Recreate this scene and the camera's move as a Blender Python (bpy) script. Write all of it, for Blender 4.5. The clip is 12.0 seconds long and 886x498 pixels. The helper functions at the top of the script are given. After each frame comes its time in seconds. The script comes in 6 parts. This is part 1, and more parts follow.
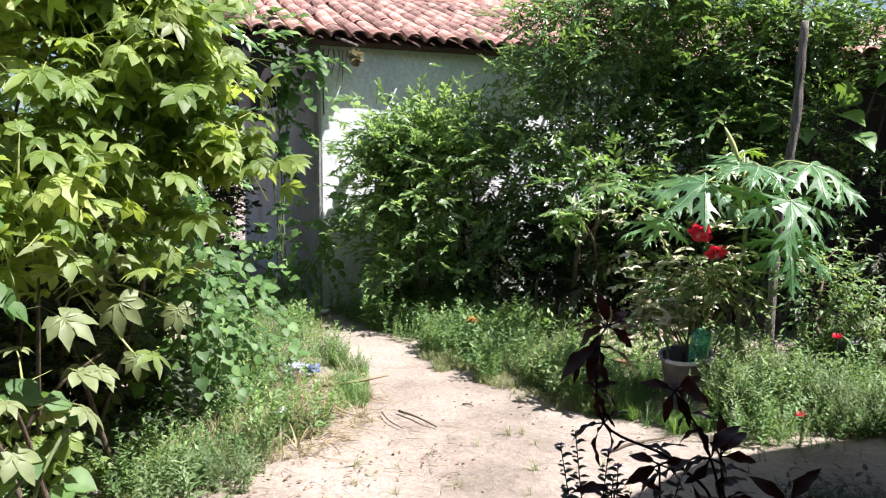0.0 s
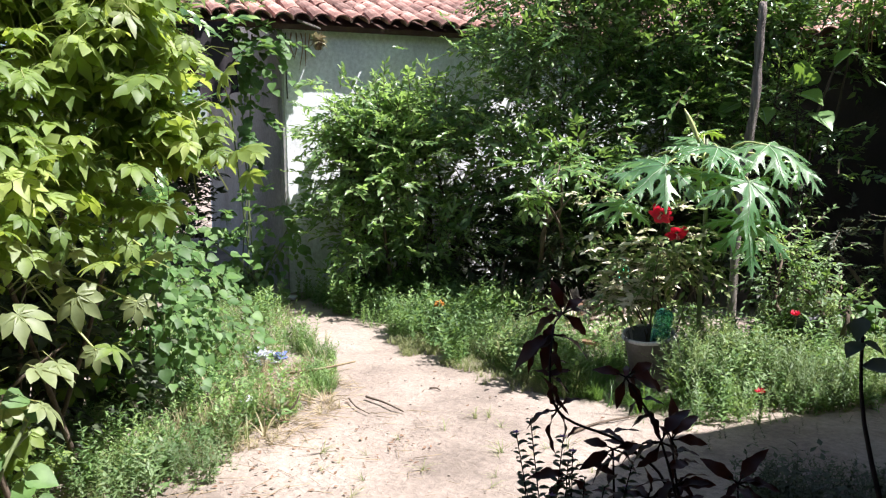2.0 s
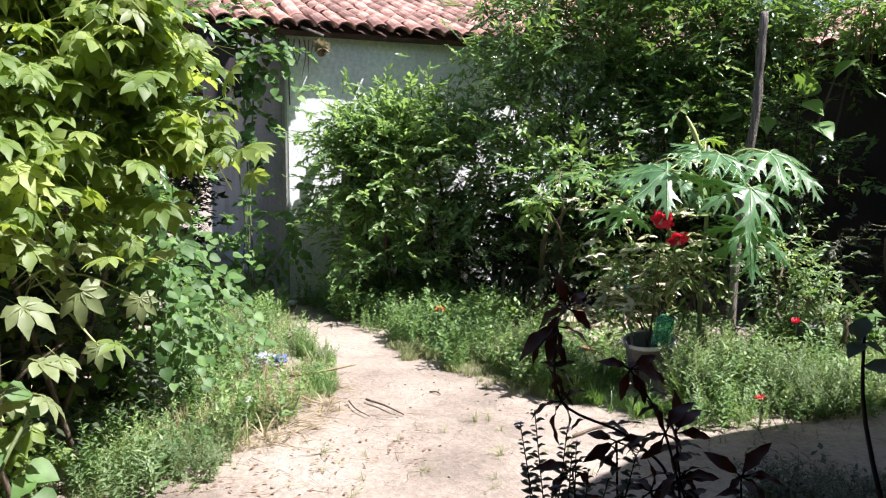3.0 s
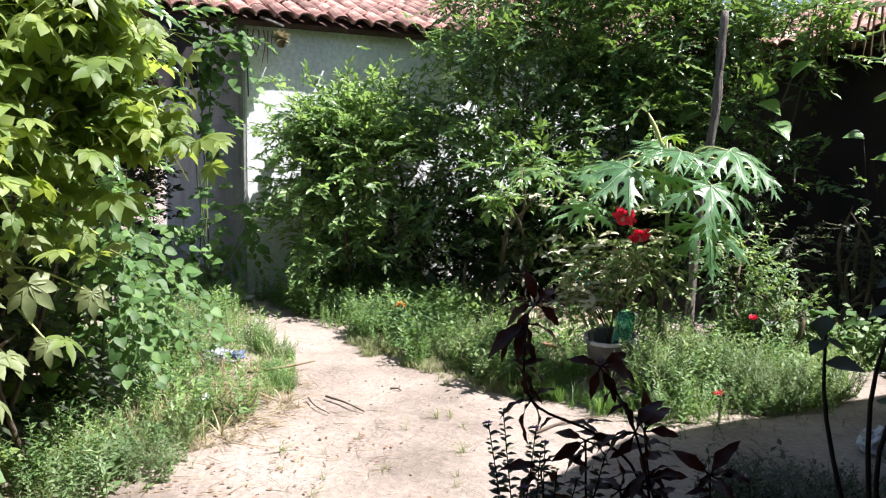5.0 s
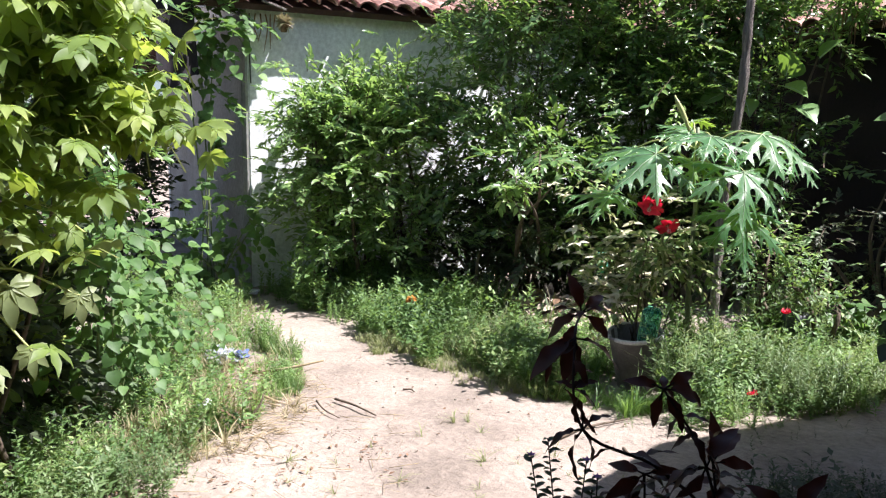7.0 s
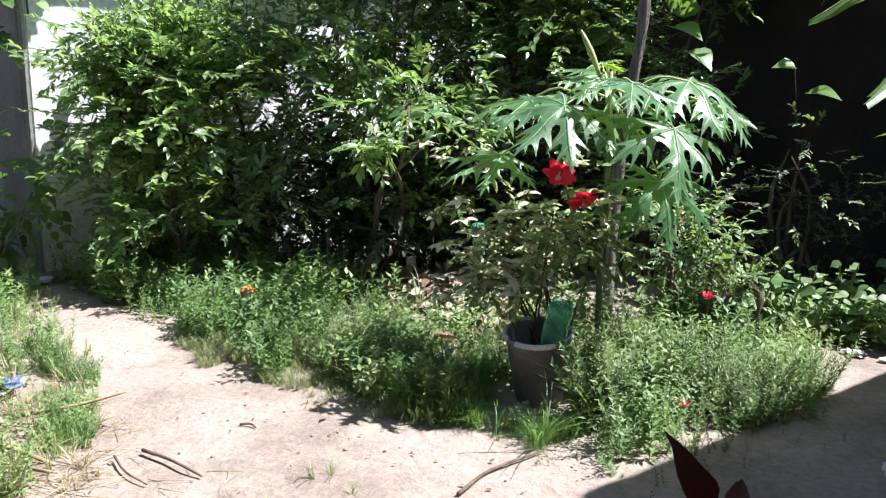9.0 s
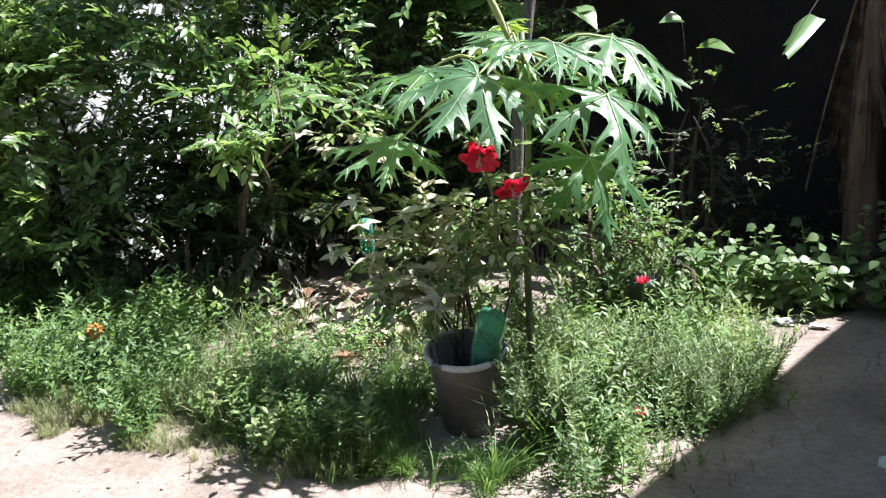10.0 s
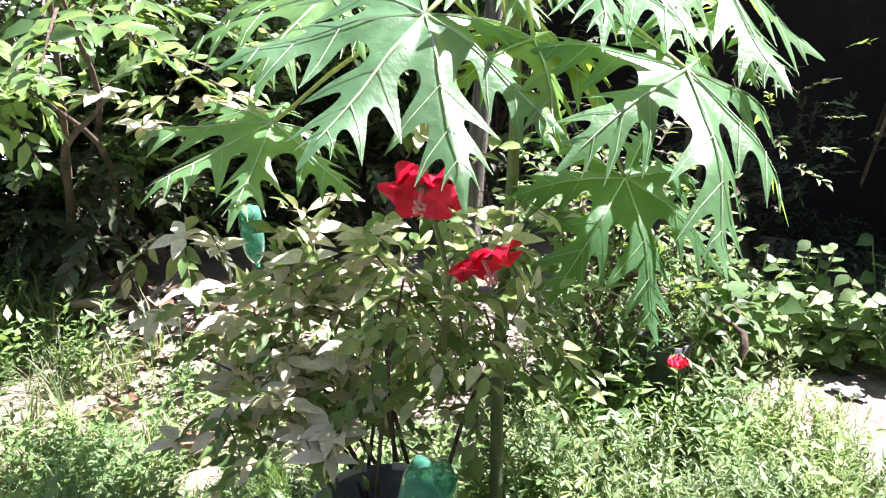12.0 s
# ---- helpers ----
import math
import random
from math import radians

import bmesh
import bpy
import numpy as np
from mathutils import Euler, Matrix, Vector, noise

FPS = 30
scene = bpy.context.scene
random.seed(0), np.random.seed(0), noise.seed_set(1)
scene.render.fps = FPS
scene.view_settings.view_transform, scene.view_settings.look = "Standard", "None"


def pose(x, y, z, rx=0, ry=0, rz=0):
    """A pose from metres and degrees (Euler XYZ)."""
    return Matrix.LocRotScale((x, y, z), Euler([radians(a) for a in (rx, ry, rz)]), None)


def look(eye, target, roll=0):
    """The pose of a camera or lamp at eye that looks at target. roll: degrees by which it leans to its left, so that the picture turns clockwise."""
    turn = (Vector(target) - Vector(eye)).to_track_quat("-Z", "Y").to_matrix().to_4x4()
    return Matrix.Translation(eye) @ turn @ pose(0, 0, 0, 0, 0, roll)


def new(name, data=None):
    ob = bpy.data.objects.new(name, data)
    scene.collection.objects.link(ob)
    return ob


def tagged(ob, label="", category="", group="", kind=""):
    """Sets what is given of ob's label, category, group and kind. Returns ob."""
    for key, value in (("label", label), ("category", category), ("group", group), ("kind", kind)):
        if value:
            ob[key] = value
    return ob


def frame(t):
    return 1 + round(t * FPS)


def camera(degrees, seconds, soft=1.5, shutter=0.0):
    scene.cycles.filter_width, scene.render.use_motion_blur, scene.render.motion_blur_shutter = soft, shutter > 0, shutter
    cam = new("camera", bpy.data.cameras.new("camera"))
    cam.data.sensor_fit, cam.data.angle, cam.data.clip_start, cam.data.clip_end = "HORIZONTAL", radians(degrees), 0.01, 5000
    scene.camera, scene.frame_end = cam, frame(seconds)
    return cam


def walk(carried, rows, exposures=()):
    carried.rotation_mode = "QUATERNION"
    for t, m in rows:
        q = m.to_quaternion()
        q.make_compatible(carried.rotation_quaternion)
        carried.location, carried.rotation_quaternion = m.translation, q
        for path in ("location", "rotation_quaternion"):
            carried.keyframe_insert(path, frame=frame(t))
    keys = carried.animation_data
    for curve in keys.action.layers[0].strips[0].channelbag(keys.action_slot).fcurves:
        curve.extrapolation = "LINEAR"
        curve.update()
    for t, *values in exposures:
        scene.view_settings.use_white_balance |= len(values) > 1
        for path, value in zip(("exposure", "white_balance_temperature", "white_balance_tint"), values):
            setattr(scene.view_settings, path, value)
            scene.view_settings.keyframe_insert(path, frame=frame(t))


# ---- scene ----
cam = camera(57.5, 12.0, soft=1.2)
EXPO = [(0.0, 1.37, 6430, 15), (6.0, 1.42, 6380, 16), (7.0, 1.44, 6360, 17), (9.0, 1.46, 6190, 16), (9.8, 1.55, 6180, 17), (10.5, 1.74, 6290, 17), (11.0, 1.98, 6300, 21), (11.5, 2.15, 6340, 23), (12.0, 2.24, 6400, 26)]
PATH = [
    (0, (0.481, -0.6, 1.247), (-0.871, 0.864, 1.079), 0.2),
    (0.5, (0.506, -0.598, 1.238), (-0.845, 0.867, 1.074), -0.2),
    (1, (0.539, -0.594, 1.252), (-0.814, 0.869, 1.084), -0.3),
    (1.5, (0.557, -0.593, 1.232), (-0.786, 0.875, 1.032), 0.1),
    (2, (0.512, -0.579, 1.27), (-0.784, 0.929, 1.055), -0.6),
    (2.5, (0.494, -0.595, 1.233), (-0.773, 0.943, 1.068), 0.5),
    (3, (0.509, -0.6, 1.229), (-0.786, 0.912, 1.042), 0.0),
    (3.5, (0.5, -0.578, 1.238), (-0.763, 0.957, 1.022), 1.1),
    (3.7, (0.49, -0.576, 1.242), (-0.733, 0.99, 1.021), 0.2),
    (5.5, (0.462, -0.582, 1.219), (-0.75, 0.998, 1.026), 0.8),
    (6, (0.456, -0.587, 1.23), (-0.748, 0.998, 1.034), 0.8),
    (6.5, (0.42, -0.525, 1.213), (-0.82, 1.03, 1.009), 0.4),
    (7, (0.273, -0.408, 1.223), (-0.95, 1.158, 0.996), 0.2),
    (7.2, (0.263, -0.336, 1.214), (-0.94, 1.246, 0.983), 0.7),
    (8.8, (-0.324, 0.312, 1.226), (-1.259, 2.05, 0.902), 0.1),
    (9, (-0.388, 0.407, 1.227), (-1.272, 2.168, 0.884), 0.2),
    (9.5, (-0.618, 0.628, 1.212), (-1.279, 2.482, 0.859), -2.9),
    (10, (-0.794, 0.895, 1.23), (-1.344, 2.775, 0.823), -3.6),
    (10.5, (-0.915, 1.208, 1.242), (-1.393, 3.101, 0.809), -1.0),
    (11, (-1.04, 1.556, 1.27), (-1.412, 3.462, 0.793), -1.9),
    (11.5, (-1.119, 1.889, 1.29), (-1.425, 3.802, 0.793), -3.2),
    (12, (-1.104, 2.238, 1.272), (-1.503, 4.101, 0.665), 0.0),
]
walk(cam, [(t, look(eye, target, roll)) for t, eye, target, roll in PATH], exposures=EXPO)

# ---- world and sun ----
SUN_EL, SUN_AZ = radians(58), math.atan2(0.90, 0.43)
world = bpy.data.worlds.new("sky")
scene.world = world
world.use_nodes = True
wn = world.node_tree
sky = wn.nodes.new("ShaderNodeTexSky")
sky.sky_type, sky.sun_disc = "NISHITA", False
sky.sun_elevation, sky.sun_rotation = SUN_EL, SUN_AZ
sky.dust_density, sky.air_density = 1.6, 1.0
wn.nodes["Background"].inputs["Strength"].default_value = 0.056
wn.links.new(sky.outputs["Color"], wn.nodes["Background"].inputs["Color"])
sun = new("sun", bpy.data.lights.new("sun", "SUN"))
sun.data.energy, sun.data.angle, sun.data.color = 5.0, radians(0.55), (1.0, 0.962, 0.935)
sun.matrix_world = look((8, 4, 14), Vector((8, 4, 14)) - Vector((math.sin(SUN_AZ) * math.cos(SUN_EL), math.cos(SUN_AZ) * math.cos(SUN_EL), math.sin(SUN_EL))))


# ---- materials ----
def mat(name):
    m = bpy.data.materials.new(name)
    m.use_nodes = True
    return m, m.node_tree.nodes, m.node_tree.links, m.node_tree.nodes["Principled BSDF"]


def ramp(nodes, stops):
    r = nodes.new("ShaderNodeValToRGB")
    e = r.color_ramp.elements
    e[0].position, e[0].color = stops[0][0], (*stops[0][1], 1)
    e[1].position, e[1].color = stops[-1][0], (*stops[-1][1], 1)
    for p, c in stops[1:-1]:
        x = e.new(p)
        x.color = (*c, 1)
    return r


def noise_node(nodes, links, scale, detail=4.0, rough=0.6, coord="Object", warp=None):
    tc = nodes.new("ShaderNodeTexCoord")
    n = nodes.new("ShaderNodeTexNoise")
    n.inputs["Scale"].default_value, n.inputs["Detail"].default_value, n.inputs["Roughness"].default_value = scale, detail, rough
    if warp:
        mp = nodes.new("ShaderNodeMapping")
        mp.inputs["Scale"].default_value = warp
        links.new(tc.outputs[coord], mp.inputs["Vector"])
        links.new(mp.outputs["Vector"], n.inputs["Vector"])
    else:
        links.new(tc.outputs[coord], n.inputs["Vector"])
    return n


def mix_col(nodes, links, fac, a, b, mode="MIX"):
    m = nodes.new("ShaderNodeMix")
    m.data_type, m.blend_type = "RGBA", mode
    for k, v in (("Factor", fac), ("A", a), ("B", b)):
        s = [i for i in m.inputs if i.name == k and i.type == ("VALUE" if k == "Factor" else "RGBA")][0]
        if hasattr(v, "links"):
            links.new(v, s)
        else:
            s.default_value = v if k == "Factor" else (*v, 1)
    return [o for o in m.outputs if o.type == "RGBA"][0]


def bump(nodes, links, height, target, strength=0.4, dist=0.01):
    b = nodes.new("ShaderNodeBump")
    b.inputs["Strength"].default_value, b.inputs["Distance"].default_value = strength, dist
    links.new(height, b.inputs["Height"])
    links.new(b.outputs["Normal"], target)


def leaf_mat(name, cols, rough=0.42, trans=0.35, tint=(0.35, 0.45, 0.04), spots=None, by="island", vein=30.0, gloss=0.5, clump=0.0, relief=0.25):
    """A leaf: glossy face, light passing through, colour varied from leaf to leaf."""
    m, n, l, p = mat(name)
    if by == "island":
        rnd = n.new("ShaderNodeNewGeometry").outputs["Random Per Island"]
    else:
        rnd = n.new("ShaderNodeObjectInfo").outputs["Random"]
    k = len(cols)
    r = ramp(n, [(i / max(1, k - 1), c) for i, c in enumerate(cols)])
    l.new(rnd, r.inputs["Fac"])
    nz = noise_node(n, l, vein, 3.0)
    dark = ramp(n, [(0.3, (0.72, 0.74, 0.70)), (0.7, (1.12, 1.10, 1.05))])
    l.new(nz.outputs["Fac"], dark.inputs["Fac"])
    col = mix_col(n, l, 1.0, r.outputs["Color"], dark.outputs["Color"], "MULTIPLY")
    if spots:
        s = noise_node(n, l, spots[1], 2.0)
        f = ramp(n, [(spots[2], (0, 0, 0)), (spots[2] + 0.06, (1, 1, 1))])
        l.new(s.outputs["Fac"], f.inputs["Fac"])
        col = mix_col(n, l, f.outputs["Color"], col, spots[0])
    if clump:
        big = noise_node(n, l, clump, 2.0)
        br = ramp(n, [(0.34, (0.60, 0.66, 0.68)), (0.5, (0.95, 1.0, 0.98)), (0.66, (1.38, 1.30, 1.12))])
        l.new(big.outputs["Fac"], br.inputs["Fac"])
        col = mix_col(n, l, 1.0, col, br.outputs["Color"], "MULTIPLY")
    l.new(col, p.inputs["Base Color"])
    p.inputs["Roughness"].default_value = rough
    p.inputs["Specular IOR Level"].default_value = gloss
    bump(n, l, nz.outputs["Fac"], p.inputs["Normal"], relief, 0.004)
    t = n.new("ShaderNodeBsdfTranslucent")
    tc = mix_col(n, l, 0.6, col, tint)
    l.new(tc, t.inputs["Color"])
    ms = n.new("ShaderNodeMixShader")
    ms.inputs["Fac"].default_value = trans
    l.new(p.outputs["BSDF"], ms.inputs[1])
    l.new(t.outputs["BSDF"], ms.inputs[2])
    l.new(ms.outputs["Shader"], n["Material Output"].inputs["Surface"])
    return m


def rough_mat(name, cols, scale=6.0, fine=60.0, rough=0.85, strength=0.5, dist=0.01, warp=None, metal=0.0, vary=0.0):
    """Stone, soil, plaster, wood, plastic: two scales of colour and a relief."""
    m, n, l, p = mat(name)
    big = noise_node(n, l, scale, 5.0, 0.6, warp=warp)
    small = noise_node(n, l, fine, 6.0, 0.65, warp=warp)
    r = ramp(n, [(0.3 + 0.4 * i / max(1, len(cols) - 1), c) for i, c in enumerate(cols)])
    l.new(big.outputs["Fac"], r.inputs["Fac"])
    d = ramp(n, [(0.3, (0.72, 0.72, 0.72)), (0.7, (1.15, 1.15, 1.15))])
    l.new(small.outputs["Fac"], d.inputs["Fac"])
    col = mix_col(n, l, 1.0, r.outputs["Color"], d.outputs["Color"], "MULTIPLY")
    if vary:
        o = n.new("ShaderNodeObjectInfo")
        v = ramp(n, [(0.0, (1 - vary,) * 3), (1.0, (1 + vary,) * 3)])
        l.new(o.outputs["Random"], v.inputs["Fac"])
        col = mix_col(n, l, 1.0, col, v.outputs["Color"], "MULTIPLY")
    l.new(col, p.inputs["Base Color"])
    p.inputs["Roughness"].default_value, p.inputs["Metallic"].default_value = rough, metal
    bump(n, l, small.outputs["Fac"], p.inputs["Normal"], strength, dist)
    return m


M_SAND = rough_mat("sandy_soil", [(0.145, 0.118, 0.096), (0.30, 0.25, 0.208), (0.385, 0.328, 0.280)], 1.1, 32.0, 0.95, 0.9, 0.016)
M_PLASTER = rough_mat("old_white_plaster", [(0.60, 0.63, 0.66), (0.76, 0.79, 0.81), (0.82, 0.84, 0.86)], 0.9, 25.0, 0.9, 0.2, 0.006)
# Grey holds both the stains and the shade on the end wall.
M_SHADEPLASTER = rough_mat("stained_shaded_plaster", [(0.22, 0.22, 0.21), (0.30, 0.31, 0.30), (0.38, 0.39, 0.38)], 1.1, 22.0, 0.95, 0.4, 0.01)
# Brown lowered towards black to hold the deep shade on these walls.
M_SHADEWALL = rough_mat("shade_dark_brown_wall", [(0.012, 0.008, 0.009), (0.021, 0.014, 0.014), (0.036, 0.023, 0.022)], 1.5, 30.0, 0.95, 0.5, 0.015)
M_TILE = rough_mat("clay_roof_tile", [(0.085, 0.055, 0.048), (0.24, 0.125, 0.10), (0.34, 0.19, 0.155), (0.46, 0.31, 0.26)], 5.0, 40.0, 0.92, 0.8, 0.010, vary=0.5)
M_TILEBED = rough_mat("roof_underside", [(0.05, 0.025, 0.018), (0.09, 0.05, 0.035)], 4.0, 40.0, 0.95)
M_WOOD = rough_mat("weathered_grey_wood", [(0.09, 0.075, 0.065), (0.24, 0.21, 0.185), (0.40, 0.36, 0.32)], 7.0, 45.0, 0.92, 1.0, 0.02, warp=(7, 7, 0.35))
M_BEAM = rough_mat("dark_roof_timber", [(0.04, 0.028, 0.02), (0.08, 0.055, 0.04)], 5.0, 50.0, 0.9, 0.5, 0.01)
M_BARK = rough_mat("brown_bark", [(0.06, 0.045, 0.032), (0.12, 0.09, 0.065), (0.17, 0.135, 0.10)], 12.0, 80.0, 0.95, 0.7, 0.008)
M_STALK = rough_mat("green_stalk", [(0.10, 0.14, 0.05), (0.17, 0.22, 0.09)], 12.0, 70.0, 0.6, 0.3, 0.004)
M_PAPSTEM = rough_mat("papaya_stem_skin", [(0.10, 0.13, 0.06), (0.16, 0.19, 0.10), (0.21, 0.22, 0.14)], 14.0, 60.0, 0.6, 0.4, 0.006)
M_PETIOLE = rough_mat("yellow_green_petiole", [(0.32, 0.38, 0.12), (0.45, 0.48, 0.20)], 14.0, 60.0, 0.5, 0.2, 0.003)
M_RIB = rough_mat("pale_leaf_rib", [(0.34, 0.48, 0.28), (0.46, 0.58, 0.38)], 14.0, 60.0, 0.45, 0.2, 0.002)
M_DARKSTEM = rough_mat("dark_purple_stem", [(0.022, 0.012, 0.010), (0.045, 0.024, 0.020)], 12.0, 60.0, 0.85, 0.3, 0.003)
M_BUCKET = rough_mat("worn_grey_plastic", [(0.10, 0.092, 0.102), (0.155, 0.145, 0.160), (0.235, 0.222, 0.24)], 7.0, 70.0, 0.6, 0.35, 0.005)
M_DARKPOT = rough_mat("dark_grey_plastic", [(0.05, 0.055, 0.065), (0.09, 0.095, 0.11)], 9.0, 90.0, 0.5, 0.25, 0.004)
M_WORN = rough_mat("scuffed_pale_plastic", [(0.45, 0.44, 0.45), (0.62, 0.61, 0.62)], 14.0, 90.0, 0.6, 0.25, 0.004)
M_SOILDARK = rough_mat("dark_potting_soil", [(0.02, 0.014, 0.01), (0.045, 0.033, 0.025)], 20.0, 90.0, 1.0, 0.9, 0.012)
M_STRAW = rough_mat("dry_straw", [(0.20, 0.15, 0.08), (0.34, 0.27, 0.16), (0.46, 0.39, 0.26)], 20.0, 90.0, 0.85, 0.3, 0.003)
M_DEADLEAF = rough_mat("dry_brown_leaf", [(0.10, 0.055, 0.03), (0.22, 0.13, 0.08), (0.36, 0.26, 0.18)], 9.0, 60.0, 0.85, 0.4, 0.005, vary=0.3)
M_PALEDRY = rough_mat("pale_dry_leaf", [(0.35, 0.28, 0.22), (0.55, 0.46, 0.38)], 10.0, 60.0, 0.8, 0.4, 0.005, vary=0.25)
M_BANTRUNK = rough_mat("banana_sheath", [(0.11, 0.055, 0.042), (0.22, 0.125, 0.09), (0.34, 0.21, 0.155)], 3.0, 30.0, 0.8, 0.5, 0.01, warp=(5, 5, 0.7))
M_RED = leaf_mat("red_petal", [(0.70, 0.012, 0.055), (0.80, 0.022, 0.085)], 0.55, 0.35, (0.85, 0.02, 0.05), vein=60.0)
M_STAMEN = rough_mat("pink_stamen", [(0.75, 0.35, 0.35), (0.85, 0.55, 0.50)], 30.0, 90.0, 0.6)
M_PURPLEFLOWER = leaf_mat("violet_petal", [(0.26, 0.12, 0.40), (0.38, 0.20, 0.52)], 0.6, 0.25, (0.3, 0.15, 0.5))
M_WHITEPLASTIC = rough_mat("white_plastic_film", [(0.62, 0.64, 0.68), (0.78, 0.80, 0.84)], 12.0, 60.0, 0.4, 0.5, 0.01)
M_GREYPLASTIC = rough_mat("grey_blue_plastic_film", [(0.26, 0.29, 0.35), (0.48, 0.51, 0.57)], 12.0, 60.0, 0.4, 0.5, 0.01)
M_BLUEPLASTIC = rough_mat("blue_plastic_film", [(0.05, 0.08, 0.20), (0.12, 0.17, 0.36)], 12.0, 60.0, 0.4, 0.5, 0.01)
M_ORANGE = rough_mat("orange_wrapper", [(0.42, 0.15, 0.025), (0.60, 0.26, 0.05)], 16.0, 60.0, 0.45, 0.4, 0.006)
M_PALEBOARD = rough_mat("pale_cardboard", [(0.45, 0.42, 0.38), (0.62, 0.58, 0.54)], 10.0, 60.0, 0.8, 0.3, 0.004)
M_STONE = rough_mat("small_stone", [(0.22, 0.19, 0.16), (0.38, 0.33, 0.28)], 14.0, 60.0, 0.9, 0.4, 0.006, vary=0.2)
M_DARKSHEET = rough_mat("dark_wavy_sheet", [(0.012, 0.010, 0.013), (0.026, 0.021, 0.026)], 5.0, 60.0, 0.95, 0.4, 0.005)
M_PIPE = rough_mat("black_pipe", [(0.02, 0.02, 0.02), (0.04, 0.04, 0.04)], 10.0, 60.0, 0.6)
M_GREENBOTTLE, _n, _l, _p = mat("green_bottle_plastic")
_nz = noise_node(_n, _l, 14.0, 3.0)
_r = ramp(_n, [(0.3, (0.10, 0.52, 0.34)), (0.7, (0.28, 0.72, 0.52))])
_l.new(_nz.outputs["Fac"], _r.inputs["Fac"])
_l.new(_r.outputs["Color"], _p.inputs["Base Color"])
_p.inputs["Roughness"].default_value, _p.inputs["Transmission Weight"].default_value, _p.inputs["IOR"].default_value = 0.16, 0.72, 1.12

L_BUSH = leaf_mat("bush_leaf", [(0.040, 0.095, 0.036), (0.085, 0.175, 0.060), (0.140, 0.255, 0.085), (0.235, 0.345, 0.110)], 0.32, 0.30, (0.414, 0.672, 0.101), clump=1.6, gloss=0.65)
# Paler copy of the bush leaf: sun and glare put into the colour.
L_BUSHSUNLIT = leaf_mat("sunlit_bush_leaf", [(0.095, 0.175, 0.075), (0.155, 0.265, 0.105), (0.230, 0.345, 0.150), (0.330, 0.430, 0.220)], 0.34, 0.48, (0.46, 0.70, 0.14), clump=1.6, gloss=0.6)
L_PAPAYA = leaf_mat("papaya_leaf", [(0.085, 0.220, 0.105), (0.110, 0.260, 0.125), (0.135, 0.290, 0.105), (0.105, 0.255, 0.145)], 0.40, 0.46, (0.44, 0.76, 0.07), by="object", vein=42.0, gloss=0.65, relief=0.6)
# Yellow-green copy of the papaya leaf, with light from behind in its colour.
L_LEAFBACKLIT = leaf_mat("backlit_yellow_leaf", [(0.13, 0.27, 0.06), (0.17, 0.32, 0.07)], 0.40, 0.45, (0.48, 0.72, 0.05), by="object", vein=42.0, gloss=0.7)
L_CASSAVA = leaf_mat("palmate_leaf", [(0.125, 0.205, 0.065), (0.190, 0.285, 0.085), (0.265, 0.360, 0.110), (0.345, 0.430, 0.160)], 0.5, 0.52, (0.520, 0.640, 0.069), vein=24.0, clump=2.0)
L_CASSAVAPALE = leaf_mat("pale_palmate_leaf", [(0.175, 0.235, 0.105), (0.265, 0.320, 0.165)], 0.5, 0.35, (0.611, 0.571, 0.164), vein=24.0)
L_VINE = leaf_mat("vine_leaf", [(0.065, 0.140, 0.046), (0.10, 0.20, 0.062), (0.15, 0.255, 0.085)], 0.55, 0.35, (0.270, 0.480, 0.078), clump=2.0, gloss=0.45)
L_VARIEG = leaf_mat("variegated_leaf", [(0.055, 0.125, 0.040), (0.10, 0.20, 0.06), (0.16, 0.28, 0.09), (0.22, 0.33, 0.12), (0.28, 0.38, 0.16), (0.50, 0.50, 0.30), (0.72, 0.68, 0.54)], 0.5, 0.30, (0.5, 0.5, 0.2), vein=70.0, gloss=0.25)
L_CREAM = leaf_mat("cream_leaf", [(0.52, 0.52, 0.36), (0.72, 0.67, 0.54), (0.80, 0.75, 0.65)], 0.5, 0.32, (0.75, 0.68, 0.45), vein=70.0)
L_WEED = leaf_mat("weed_leaf", [(0.085, 0.160, 0.070), (0.140, 0.245, 0.095), (0.200, 0.320, 0.125), (0.265, 0.375, 0.180)], 0.5, 0.35, (0.361, 0.560, 0.087), clump=3.0)
L_WEEDPALE = leaf_mat("pale_weed_leaf", [(0.102, 0.190, 0.073), (0.153, 0.250, 0.103), (0.224, 0.320, 0.159), (0.306, 0.380, 0.219)], 0.5, 0.35, (0.408, 0.500, 0.146), clump=3.0)
L_GRASS = leaf_mat("grass_blade", [(0.072, 0.140, 0.070), (0.134, 0.215, 0.099), (0.227, 0.290, 0.151), (0.407, 0.346, 0.252)], 0.55, 0.35, (0.412, 0.538, 0.110), clump=2.5)
L_GRASSGREEN = leaf_mat("fresh_grass_blade", [(0.070, 0.160, 0.050), (0.120, 0.240, 0.070), (0.190, 0.310, 0.100)], 0.45, 0.38, (0.36, 0.60, 0.08))
L_GRASSPALE = leaf_mat("pale_grass_blade", [(0.20, 0.26, 0.11), (0.30, 0.34, 0.18), (0.44, 0.43, 0.27)], 0.6, 0.4, (0.46, 0.52, 0.18))
L_GRASSDRY = leaf_mat("dry_grass_blade", [(0.240, 0.240, 0.112), (0.420, 0.360, 0.225), (0.500, 0.420, 0.325)], 0.7, 0.25, (0.500, 0.450, 0.250))
L_BASIL = leaf_mat("broad_herb_leaf", [(0.095, 0.175, 0.065), (0.150, 0.255, 0.095), (0.230, 0.335, 0.150)], 0.5, 0.3, (0.451, 0.673, 0.185), vein=60.0)
